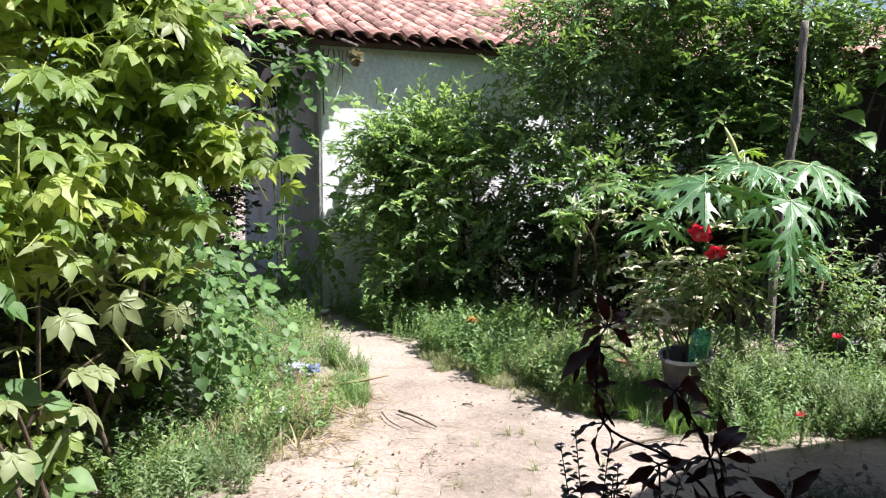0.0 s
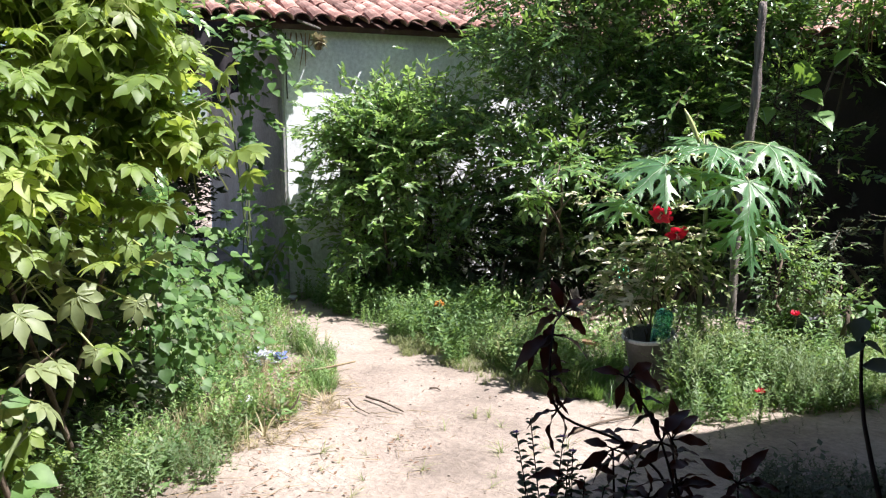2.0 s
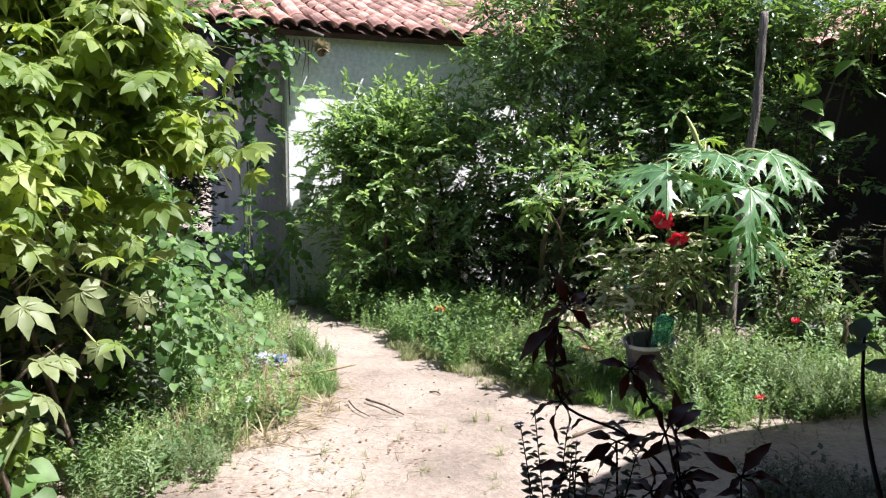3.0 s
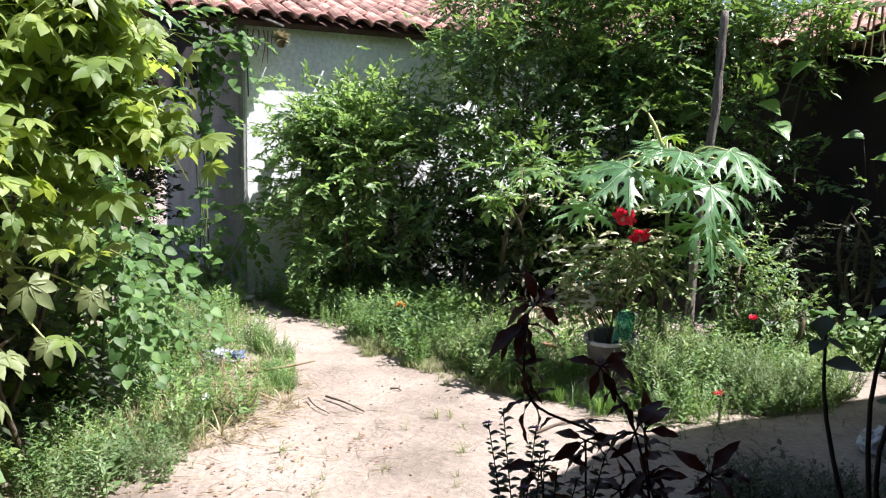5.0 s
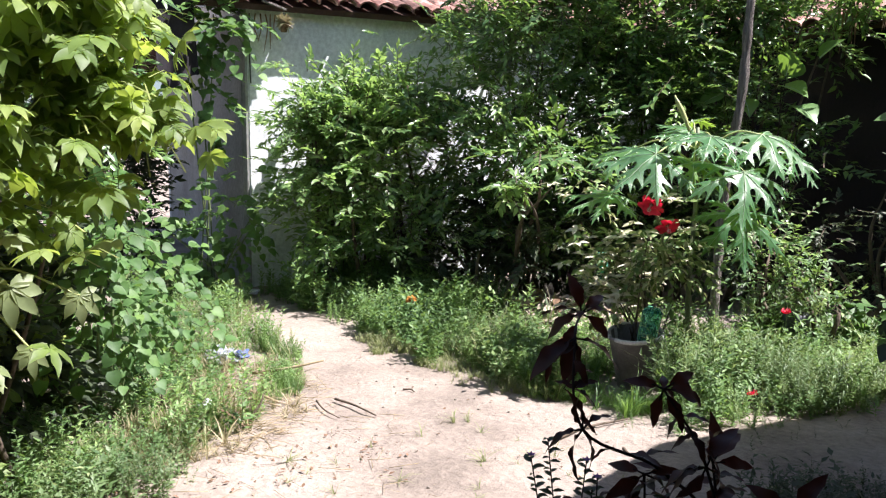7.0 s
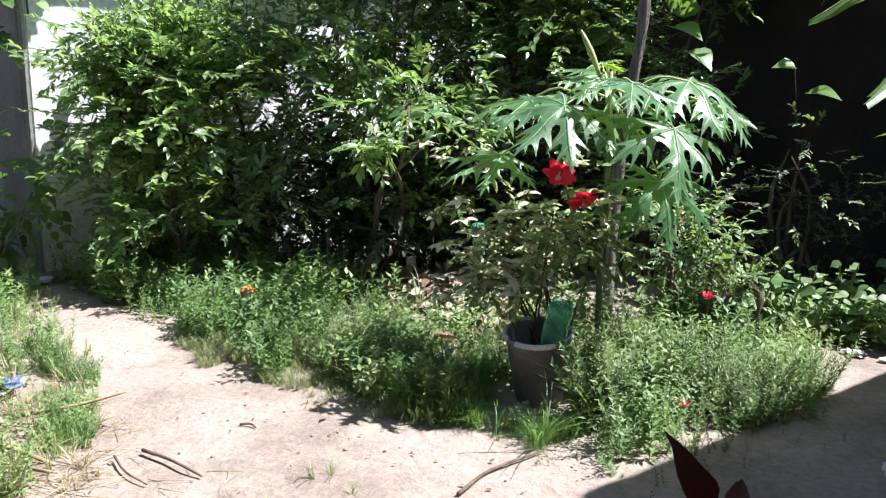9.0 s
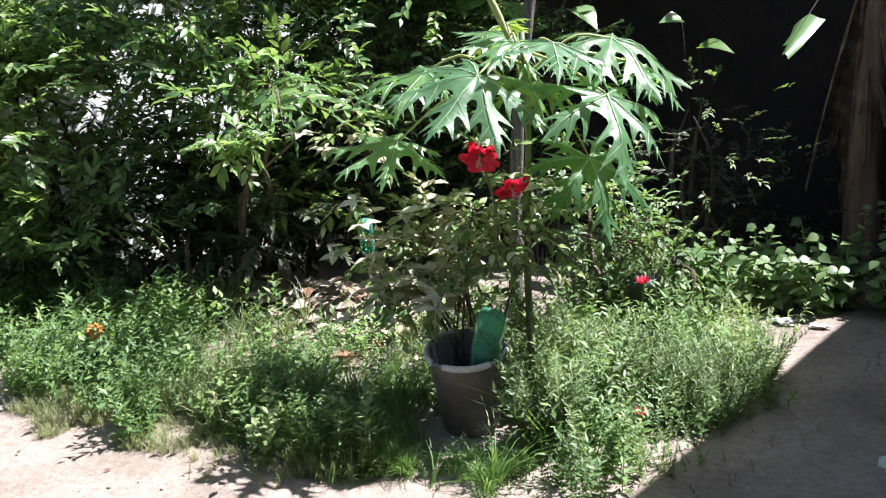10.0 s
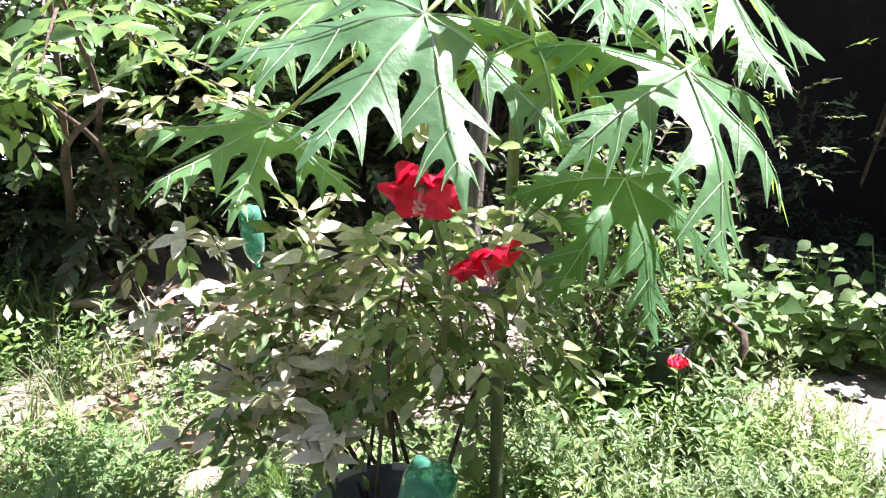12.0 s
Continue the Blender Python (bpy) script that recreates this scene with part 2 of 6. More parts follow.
L_PURPLE = leaf_mat("dark_purple_leaf", [(0.036, 0.013, 0.010), (0.052, 0.019, 0.013), (0.078, 0.032, 0.018)], 0.48, 0.18, (0.22, 0.05, 0.03), by="object", vein=40.0, gloss=0.35)
# Dark leaf tone that also carries the shade on undergrowth and porch weeds.
L_DARKSHADE = leaf_mat("dark_shade_leaf", [(0.035, 0.052, 0.028), (0.075, 0.10, 0.052)], 0.55, 0.25, (0.17, 0.24, 0.07))
L_BANANA = leaf_mat("banana_leaf", [(0.082, 0.179, 0.074), (0.144, 0.269, 0.089)], 0.35, 0.25, (0.412, 0.672, 0.060), by="object", vein=12.0)


# ---- mesh helpers ----


def mesh_from(name, verts, faces, material, smooth=False):
    me = bpy.data.meshes.new(name)
    me.from_pydata([tuple(v) for v in verts], [], [tuple(f) for f in faces])
    me.materials.append(material)
    if smooth:
        me.polygons.foreach_set("use_smooth", [True] * len(me.polygons))
    me.update()
    return me


def bm_mesh(name, bm, material, smooth=False):
    me = bpy.data.meshes.new(name)
    bm.to_mesh(me)
    bm.free()
    me.materials.append(material)
    if smooth:
        me.polygons.foreach_set("use_smooth", [True] * len(me.polygons))
    return me


def part(name, me, parent, label=""):
    ob = new(name, me)
    ob.parent = parent
    return tagged(ob, label)


def thing(name, place, label, category, group="", kind=""):
    return tagged(new(name), label, category, group, kind) if place is None else at(tagged(new(name), label, category, group, kind), place)


def at(ob, place):
    ob.matrix_basis = place if isinstance(place, Matrix) else Matrix.Translation(place)
    return ob


def unit(a):
    return a / np.maximum(np.linalg.norm(a, axis=-1, keepdims=True), 1e-9)


def many(name, template, pos, along, normal, size, material, smooth=False):
    """One mesh of many copies of a template (verts, faces): x runs along, z is the face."""
    tv, tf = np.asarray(template[0], float), template[1]
    pos, size = np.asarray(pos, float), np.asarray(size, float)
    x = unit(np.asarray(along, float))
    z = np.asarray(normal, float)
    z = unit(z - (z * x).sum(1, keepdims=True) * x)
    y = np.cross(z, x)
    s = size.reshape(len(pos), -1)
    if s.shape[1] == 1:
        s = np.repeat(s, 3, 1)
    v = (pos[:, None] + tv[None, :, 0, None] * (x * s[:, :1])[:, None] + tv[None, :, 1, None] * (y * s[:, 1:2])[:, None] + tv[None, :, 2, None] * (z * s[:, 2:3])[:, None]).reshape(-1, 3)
    n, k = len(pos), len(tv)
    lens = np.array([len(f) for f in tf])
    flat = np.concatenate([np.asarray(f) for f in tf])
    loops = (flat[None] + (np.arange(n) * k)[:, None]).reshape(-1)
    lens = np.tile(lens, n)
    me = bpy.data.meshes.new(name)
    me.vertices.add(len(v))
    me.vertices.foreach_set("co", v.reshape(-1))
    me.loops.add(len(loops))
    me.loops.foreach_set("vertex_index", loops.astype(np.int32))
    me.polygons.add(len(lens))
    me.polygons.foreach_set("loop_start", np.concatenate([[0], np.cumsum(lens)[:-1]]).astype(np.int32))
    if smooth:
        me.polygons.foreach_set("use_smooth", np.ones(len(lens), bool))
    me.materials.append(material)
    me.update(calc_edges=True)
    return me


def tube(points, radii, sides=7, bm=None, cap=True):
    """A tapered tube along points, into bm."""
    bm = bm or bmesh.new()
    pts = [Vector(p) for p in points]
    rings, side = [], None
    for i, p in enumerate(pts):
        d = (pts[min(i + 1, len(pts) - 1)] - pts[max(i - 1, 0)]).normalized()
        if side is None:
            side = d.orthogonal().normalized()
        side = (side - d * side.dot(d)).normalized()
        up = d.cross(side)
        r = radii[i] if hasattr(radii, "__len__") else radii
        rings.append([bm.verts.new(p + r * (math.cos(a) * side + math.sin(a) * up)) for a in [2 * math.pi * k / sides for k in range(sides)]])
    for a, b in zip(rings, rings[1:]):
        for k in range(sides):
            bm.faces.new((a[k], a[(k + 1) % sides], b[(k + 1) % sides], b[k]))
    if cap:
        bm.faces.new(rings[0][::-1])
        bm.faces.new(rings[-1])
    return bm


def spline(pts, n):
    """n points on a smooth line through pts."""
    p = [Vector(q) for q in pts]
    p = [2 * p[0] - p[1], *p, 2 * p[-1] - p[-2]]
    out = []
    for i in range(n):
        t = i / (n - 1) * (len(p) - 3)
        k = min(int(t), len(p) - 4)
        u = t - k
        a, b, c, d = p[k:k + 4]
        out.append(0.5 * (2 * b + (c - a) * u + (2 * a - 5 * b + 4 * c - d) * u * u + (3 * b - a - 3 * c + d) * u ** 3))
    return out


def box(bm, lo, hi, m=Matrix()):
    r = bmesh.ops.create_cube(bm, size=1.0)["verts"]
    s = [hi[i] - lo[i] for i in range(3)]
    c = [(hi[i] + lo[i]) / 2 for i in range(3)]
    for v in r:
        v.co = m @ Vector([v.co[i] * s[i] + c[i] for i in range(3)])
    return r


# leaf shapes: x along the leaf from its stalk, z its upper face
def blade_leaf(widths, fold=0.18, droop=0.12):
    """A simple leaf: half widths at even steps, folded along its midrib and drooping."""
    v, f, n = [], [], len(widths)
    for i, w in enumerate(widths):
        x = i / (n - 1)
        z = -droop * x * x
        v += [(x, w, z + fold * w), (x, 0, z), (x, -w, z + fold * w)]
    for i in range(n - 1):
        a, b = 3 * i, 3 * (i + 1)
        f += [(a, a + 1, b + 1, b), (a + 1, a + 2, b + 2, b + 1)]
    return v, f


T_OVATE = ([(0, 0, 0), (0.35, 0.23, 0.05), (0.45, 0, -0.02), (0.35, -0.23, 0.05), (1, 0, -0.10)], [(0, 2, 1), (0, 3, 2), (1, 2, 4), (2, 3, 4)])
T_HEART = blade_leaf([0.30, 0.46, 0.42, 0.24, 0.0], 0.25, 0.22)
T_ROUND = blade_leaf([0.10, 0.32, 0.38, 0.28, 0.12, 0.0], 0.10, 0.20)
T_BROAD = blade_leaf([0.03, 0.28, 0.36, 0.22, 0.0], 0.3, 0.25)
T_BUSH = ([(0, 0, 0), (0.35, 0.21, 0.05), (0.45, 0, -0.02), (0.35, -0.21, 0.05), (0.75, 0.13, 0.0), (0.75, -0.13, 0.0), (0.78, 0, -0.06), (1, 0, -0.16)], [(0, 2, 1), (0, 3, 2), (1, 2, 6, 4), (2, 3, 5, 6), (4, 6, 7), (6, 5, 7)])
T_BUSHY = blade_leaf([0.02, 0.17, 0.22, 0.14, 0.0], 0.35, 0.30)


def palmate(lobes, spread, seed=0, lobe_w=0.17, notch=0.28, teeth=0, droop=0.35):
    """A palmate leaf with long lobes round the stalk; teeth gives each lobe side points."""
    r = random.Random(seed)
    v, f = [(0, 0, 0)], []
    for k in range(lobes):
        a = radians(-spread / 2 + spread * k / (lobes - 1))
        ln = (1.0 - 0.42 * abs(k - (lobes - 1) / 2) / ((lobes - 1) / 2)) * r.uniform(0.92, 1.06)
        ca, sa = math.cos(a), math.sin(a)
        rows = [(notch * 0.6, lobe_w * 0.62), (0.42, lobe_w * 0.80), (0.60, lobe_w), (0.80, lobe_w * 0.62)]
        if teeth:
            rows = [(0.20, lobe_w * 0.55), (0.36, lobe_w * 0.42), (0.46, lobe_w * 1.25), (0.52, lobe_w * 0.55), (0.64, lobe_w * 0.50), (0.74, lobe_w * 1.25), (0.79, lobe_w * 0.42)]
        base = len(v)
        for x, w in rows:
            wl, wr = w * r.uniform(0.8, 1.2), w * r.uniform(0.8, 1.2)
            z = -droop * x * x * ln + 0.01
            tx = 0.13 if (teeth and w > lobe_w) else 0.0
            for yy, zz in ((wl, 0.04), (0.0, 0.0), (-wr, 0.04)):
                px = (x + (tx if yy else 0.0)) * ln
                v.append((px * ca - yy * sa, px * sa + yy * ca, z + zz * (1.5 if teeth else 1.0)))
        v.append((ln * ca, ln * sa, -droop * ln))
        f += [(0, base + 1, base), (0, base + 2, base + 1)]
        for i in range(len(rows) - 1):
            p, q = base + 3 * i, base + 3 * (i + 1)
            f += [(p, p + 1, q + 1, q), (p + 1, p + 2, q + 2, q + 1)]
        p, tip = base + 3 * (len(rows) - 1), len(v) - 1
        f += [(p, p + 1, tip), (p + 1, p + 2, tip)]
    return v, f


def papaya_leaf(seed, droop=0.30):
    """A papaya leaf: seven lobes round the stalk, joined near it, each cut into pointed side lobes; also the lines of its ribs."""
    r = random.Random(seed)
    v, f, ribs, veins = [(0, 0, 0.0)], [], [], []

    def put(x, y, ln, ca, sa, lift=0.0):
        px, py = x * ln, y * ln
        q = math.hypot(px, py)
        v.append((px * ca - py * sa, px * sa + py * ca, -droop * q ** 1.7 + lift - 0.30 * abs(py) + 0.055 * math.sin(7 * px + 6 * py + seed) * q))
        return len(v) - 1
    xs = (0.20, 0.34, 0.43, 0.57, 0.65, 0.77, 0.83, 0.90)
    ws = (0.060, 0.082, 0.084, 0.080, 0.078, 0.060, 0.050, 0.034)
    # side lobes: the place on the rim where each begins, then its front, tip and back
    cuts = ((2, (0.52, 0.185), (0.67, 0.285), (0.60, 0.150)), (4, (0.735, 0.145), (0.88, 0.215), (0.80, 0.108)), (6, (0.87, 0.075), (0.95, 0.100), (0.905, 0.055)))
    first = {}
    for k in range(7):
        a = radians(-138 + 46 * k + r.uniform(-6, 6))
        ln = (1.0, 0.95, 0.82, 0.60)[abs(k - 3)] * r.uniform(0.93, 1.07)
        ca, sa = math.cos(a), math.sin(a)
        bend = r.uniform(-0.07, 0.07)
        mid = [put(x, bend * x * x, ln, ca, sa, 0.010) for x in xs]
        tip = put(1.12, bend * 1.15, ln, ca, sa, -0.02)
        for sg in (1, -1):
            rim = [put(x, bend * x * x + sg * w * r.uniform(0.92, 1.08), ln, ca, sa) for x, w in zip(xs, ws)]
            for i in range(7):
                f.append((mid[i], mid[i + 1], rim[i + 1], rim[i])[::sg])
            f.append((mid[7], tip, rim[7])[::sg])
            f.append((0, mid[0], rim[0])[::sg])
            for i, front, end, back in cuts:
                h = r.uniform(0.72, 1.15)
                y0 = bend * xs[i] ** 2
                base = ws[i]
                c1, c2, c3 = (put(xs[i] + (x - xs[i]) * (0.6 + 0.4 * h), y0 + sg * (base + (y - base) * h), ln, ca, sa, lift) for (x, y), lift in ((front, -0.004), (end, -0.02), (back, 0.0)))
                f.append((rim[i], rim[i + 1], c3, c1)[::sg])
                f.append((c1, c3, c2)[::sg])
                veins.append([v[mid[i]], tuple(0.5 * (p + q) for p, q in zip(v[c1], v[c3])), v[c2]])
            first[k, sg] = (rim[0], rim[1])
        ribs.append([v[0]] + [v[m] for m in mid] + [v[tip]])
    for k in range(6):
        a, b = first[k, 1], first[k + 1, -1]
        f.append((0, a[0], b[0]))
        f.append((a[0], a[1], b[1], b[0]))
    return v, f, ribs, veins


T_PALM5 = palmate(5, 200, 3, 0.22, 0.3, 0, 0.35)
T_PALM7 = palmate(7, 250, 4, 0.18, 0.3, 0, 0.42)


def sprays(blobs, count, length, leaves, size, seed, droop=0.35, fill=0.5, face=(0, 0, 0), gaps=-9.0, clumps=0):
    """Leafy twigs over rounded masses (centre, radii): positions, directions, normals and sizes of the leaves, and the twigs' lines."""
    g = np.random.default_rng(seed)
    vol = np.array([b[1][0] * b[1][1] + b[1][1] * b[1][2] for b in blobs])
    pick = g.choice(len(blobs), count, p=vol / vol.sum())
    c = np.array([b[0] for b in blobs])[pick]
    r = np.array([b[1] for b in blobs])[pick]
    d = unit(g.normal(size=(count, 3)) + np.array(face))
    rad = 1 - fill * g.random(count)[:, None] ** 1.4
    rad *= 1 + 0.20 * np.sin(d[:, :1] * 5 + d[:, 1:2] * 7 + d[:, 2:] * 6 + pick[:, None]) + 0.16 * np.sin(d[:, :1] * 13 - d[:, 1:2] * 9 + d[:, 2:] * 11 + seed)
    o = c + d * r * rad
    if clumps:
        # leafy plates: most twigs gather round the ends of arching branches
        heart = o[g.integers(0, len(o), clumps)]
        mine = g.integers(0, clumps, count)
        off = g.normal(size=(count, 3)) * np.array([0.15, 0.15, 0.045])
        off[:, 2] -= 0.9 * (off[:, 0] ** 2 + off[:, 1] ** 2)
        near = g.random(count) < 0.8
        o = np.where(near[:, None], heart[mine] + off, o)
        d = np.where(near[:, None], unit(off * np.array([1, 1, 0.5]) + d * 0.06), d)
    gap = np.array([noise.noise(Vector(p) * 2.1 + Vector((seed, 0, 0))) + 0.5 * noise.noise(Vector(p) * 4.7) for p in o])
    keep = (o[:, 2] > 0.12) & (gap + 0.22 * g.random(len(o)) > gaps)
    o, d = o[keep], d[keep]
    d = unit(d * np.array([1, 1, 0.6]) + g.normal(size=o.shape) * 0.5)
    ln = length * g.uniform(0.6, 1.3, len(o))
    side = unit(np.cross(d, np.array([0, 0, 1.0]) + g.normal(size=o.shape) * 0.25))
    up = np.cross(side, d)
    P, X, N, S = [], [], [], []
    for k in range(leaves):
        t = (k + 1) / leaves
        sgn = 1 if k % 2 else -1
        p = o + d * (ln * t)[:, None] - np.array([0, 0, 1.0]) * (droop * ln * t * t)[:, None]
        x = d * (0.55 + 0.5 * t) + side * sgn * (1.0 - 0.55 * t) + up * 0.12 + g.normal(size=o.shape) * 0.22
        x[:, 2] -= droop * 0.8
        P.append(p), X.append(x), N.append(up + g.normal(size=o.shape) * 0.35), S.append(size * g.uniform(0.6, 1.25, len(o)))
    lines = [o, o + d * (ln * 0.5)[:, None] - np.array([0, 0, 1.0]) * (droop * ln * 0.25)[:, None], o + d * ln[:, None] - np.array([0, 0, 1.0]) * (droop * ln)[:, None]]
    return np.concatenate(P), np.concatenate(X), np.concatenate(N), np.concatenate(S), lines


def twig_mesh(name, lines, radius, material):
    """Thin three-sided twigs along two or three points each."""
    n = len(lines[0])
    rings = []
    for k, p in enumerate(lines):
        r = radius * (1 - 0.7 * k / (len(lines) - 1))
        rings += [p + np.array(q) * r for q in ((1, 0, 0.3), (-0.5, 0.87, -0.2), (-0.5, -0.87, 0.1))]
    v = np.stack(rings, 1).reshape(-1, 3)
    m = len(rings)
    f = []
    for i in range(n):
        o = i * m
        for k in range(len(lines) - 1):
            for s in range(3):
                f.append((o + 3 * k + s, o + 3 * k + (s + 1) % 3, o + 3 * k + 3 + (s + 1) % 3, o + 3 * k + 3 + s))
    return mesh_from(name, v, f, material)


# ---- ground: one sheet out to the horizon ----
def ground_height(x, y):
    h = 0.03 * noise.noise(Vector((x * 0.35, y * 0.35, 3.0))) + 0.010 * noise.noise(Vector((x * 2.3, y * 2.3, 9.0))) + 0.012 * noise.noise(Vector((x * 6, y * 6, 5.0))) - 0.030 * max(0.0, noise.noise(Vector((x * 4.6, y * 4.6, 21.0))) - 0.22)
    return h * (1.0 if abs(x) + abs(y) < 40 else 0.0)


def build_ground():
    near = np.linspace(-1, 1, 250)
    xs = np.concatenate([[-900, -300, -100, -45, -25, -16, -11], -2.0 + 6.0 * near, [7, 11, 18, 30, 60, 140, 400, 900]])
    ys = np.concatenate([[-900, -300, -100, -45, -25, -14, -8], 1.8 + 6.0 * near, [10, 14, 20, 32, 60, 140, 400, 900]])
    v = [(x, y, ground_height(x, y)) for y in ys for x in xs]
    k = len(xs)
    f = [(j * k + i, j * k + i + 1, (j + 1) * k + i + 1, (j + 1) * k + i) for j in range(len(ys) - 1) for i in range(k - 1)]
    ob = new("ground", mesh_from("ground", v, f, M_SAND, True))
    tagged(ob, "pale sandy soil yard with footprints and dry bits", "ground", kind="structure")


build_ground()


def gz(x, y):
    return ground_height(x, y)


# ---- house frame: x faces the yard, y runs along the long walls ----
UX, UY = 0.45, 0.893
FRAME = Matrix(((UY, UX, 0, -5.72), (-UX, UY, 0, 4.37), (0, 0, 1, 0), (0, 0, 0, 1)))


def tile_mesh(length=0.46, r0=0.095, r1=0.075, thick=0.014, seg=6):
    """A barrel clay tile: half a tapered pipe, open below."""
    v, f = [], []
    for x, r in ((0, r0), (length, r1)):
        for rr in (r, r - thick):
            for k in range(seg + 1):
                a = math.pi * k / seg
                v.append((x, rr * math.cos(a), rr * math.sin(a) * 0.75))
    n = seg + 1
    for k in range(seg):
        f += [(k, k + 1, 2 * n + k + 1, 2 * n + k), (n + k + 1, n + k, 3 * n + k, 3 * n + k + 1), (k + 1, k, n + k, n + k + 1), (2 * n + k, 2 * n + k + 1, 3 * n + k + 1, 3 * n + k)]
    return mesh_from("tile", v, f, M_TILE)


TILE = tile_mesh()


def tiled_roof(roof, eave, up, along, cols, rows, first, seed, limit=300):
    """Clay tiles on a slope: eave is the low corner, up and along are unit vectors in the frame of roof. Nearest rows are single tiles."""
    r = random.Random(seed)
    up, along = Vector(up).normalized(), Vector(along).normalized()
    nrm = up.cross(along)
    if nrm.z < 0:
        nrm = -nrm
    single, rest = [], []
    for j in range(rows):
        for i in range(cols):
            p = Vector(eave) + up * (j * 0.36 + r.uniform(-0.02, 0.02)) + along * (i * 0.185 + 0.1 + r.uniform(-0.012, 0.012)) + nrm * (0.03 + r.uniform(0, 0.012))
            m = Matrix((*[(*c, 0) for c in (up, nrm.cross(up), nrm)], (0, 0, 0, 1))).transposed()
            m = Matrix.Translation(p) @ m @ pose(0, 0, 0, r.uniform(-3, 3), -3.0 + r.uniform(-2, 2), r.uniform(-4, 4))
            (single if first <= i < first + limit // rows else rest).append(m)
    for m in single:
        part("tile", TILE, roof).matrix_basis = m
    if rest:
        tv = np.array([v.co for v in TILE.vertices])
        tf = [tuple(p.vertices) for p in TILE.polygons]
        me = many("roof_tile_rows", (tv, tf), [m.translation for m in rest], [m.col[0][:3] for m in rest], [m.col[2][:3] for m in rest], np.ones(len(rest)), M_TILE)
        tagged(part("roof_tile_rows", me, roof), kind="stuff")


def wall_part(name, lo, hi, material, parent):
    """A wall slab with slightly uneven faces and soft edges."""
    bm = bmesh.new()
    box(bm, lo, hi)
    bmesh.ops.bevel(bm, geom=bm.edges[:], offset=0.015, segments=2, affect="EDGES")
    return part(name, bm_mesh(name, bm, material), parent)


def slab(name, corners, thick, material, parent):
    """A flat plate from four corners, given counter-clockwise from above."""
    c = [Vector(p) for p in corners]
    n = (c[1] - c[0]).cross(c[2] - c[0]).normalized() * thick
    v = c + [p - n for p in c]
    return part(name, mesh_from(name, v, [(0, 1, 2, 3), (7, 6, 5, 4), (0, 4, 5, 1), (1, 5, 6, 2), (2, 6, 7, 3), (3, 7, 4, 0)], material), parent)


def build_white_house():
    h = tagged(new("house"), "white plastered house with old clay tile roof", "house", kind="structure")
    h.matrix_basis = FRAME
    wall_part("wall", (-0.2, 0, -0.1), (0, 4.6, 2.58), M_PLASTER, h)
    # End wall faces away from the sun; its shade is in the plaster colour.
    wall_part("wall", (-6.0, -0.003, -0.1), (-0.203, 0.2, 2.58), M_SHADEPLASTER, h)
    wall_part("wall", (-0.2, -0.012, -0.1), (-0.004, -0.002, 2.56), M_SHADEPLASTER, h)
    wall_part("wall", (-6.0, 7.8, -0.1), (-0.203, 8.0, 2.58), M_PLASTER, h)
    wall_part("wall", (-6.2, 0.0, -0.1), (-6.0, 8.0, 2.58), M_PLASTER, h)
    bm = bmesh.new()
    for y in (0.1, 7.9):
        vs = [bm.verts.new(p) for p in ((-0.1, y - 0.09, 2.58), (-6.1, y - 0.09, 2.58), (-3.1, y - 0.09, 3.60), (-0.1, y + 0.09, 2.58), (-6.1, y + 0.09, 2.58), (-3.1, y + 0.09, 3.60))]
        for q in ((0, 1, 2), (5, 4, 3), (0, 3, 4, 1), (1, 4, 5, 2), (2, 5, 3, 0)):
            bm.faces.new([vs[i] for i in q])
    part("gable", bm_mesh("gable", bm, M_PLASTER), h)
    roof = part("roof", bm_mesh("roof_ridge", tube([(-3.1, y, 3.74 + 0.012 * math.sin(3 * y)) for y in np.linspace(-1.04, 8.2, 40)], 0.10, 8), M_TILE), h, "sagging roof of weathered red clay tiles")
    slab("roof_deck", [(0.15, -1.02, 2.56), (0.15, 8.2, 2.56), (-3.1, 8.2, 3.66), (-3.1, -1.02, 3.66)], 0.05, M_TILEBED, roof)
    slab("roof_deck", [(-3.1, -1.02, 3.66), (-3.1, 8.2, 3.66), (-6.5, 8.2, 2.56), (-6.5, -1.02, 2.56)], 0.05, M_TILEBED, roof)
    tiled_roof(roof, (0.24, -1.06, 2.55), (-3.3, 0, 1.11), (0, 1, 0), 50, 10, 2, 3)
    tiled_roof(roof, (-6.55, -1.06, 2.55), (3.45, 0, 1.11), (0, 1, 0), 50, 10, 99, 4)
    bm = tube([(0.012, 0.03 + 0.006 * math.sin(5 * z), z) for z in np.linspace(1.88, 2.5, 6)], 0.007, 6)
    part("cable", bm_mesh("cable", bm, M_PIPE), h, "thin dark cable on the corner")
    bm = tube([(0.18, 0.11, 2.59), (0.25, 0.19, 2.55), (0.32, 0.29, 2.50)], [0.014, 0.013, 0.011], 6)
    part("bracket", bm_mesh("bracket", bm, M_WOOD), h, "pale wooden stick under the eave")
    r = random.Random(8)
    for k in range(5):
        y = 0.08 + 0.045 * k
        line = spline([(0.03, y, 2.50), (0.022, y + r.uniform(-0.02, 0.02), 2.38), (0.018, y + r.uniform(-0.03, 0.03), 2.30 - r.uniform(0.0, 0.22))], 7)
        part("dry_strand", bm_mesh("dry_strand", tube(line, [0.006, 0.007, 0.006, 0.005, 0.006, 0.004, 0.002], 5), M_DEADLEAF), h, "brown dead tendril on the wall")


build_white_house()


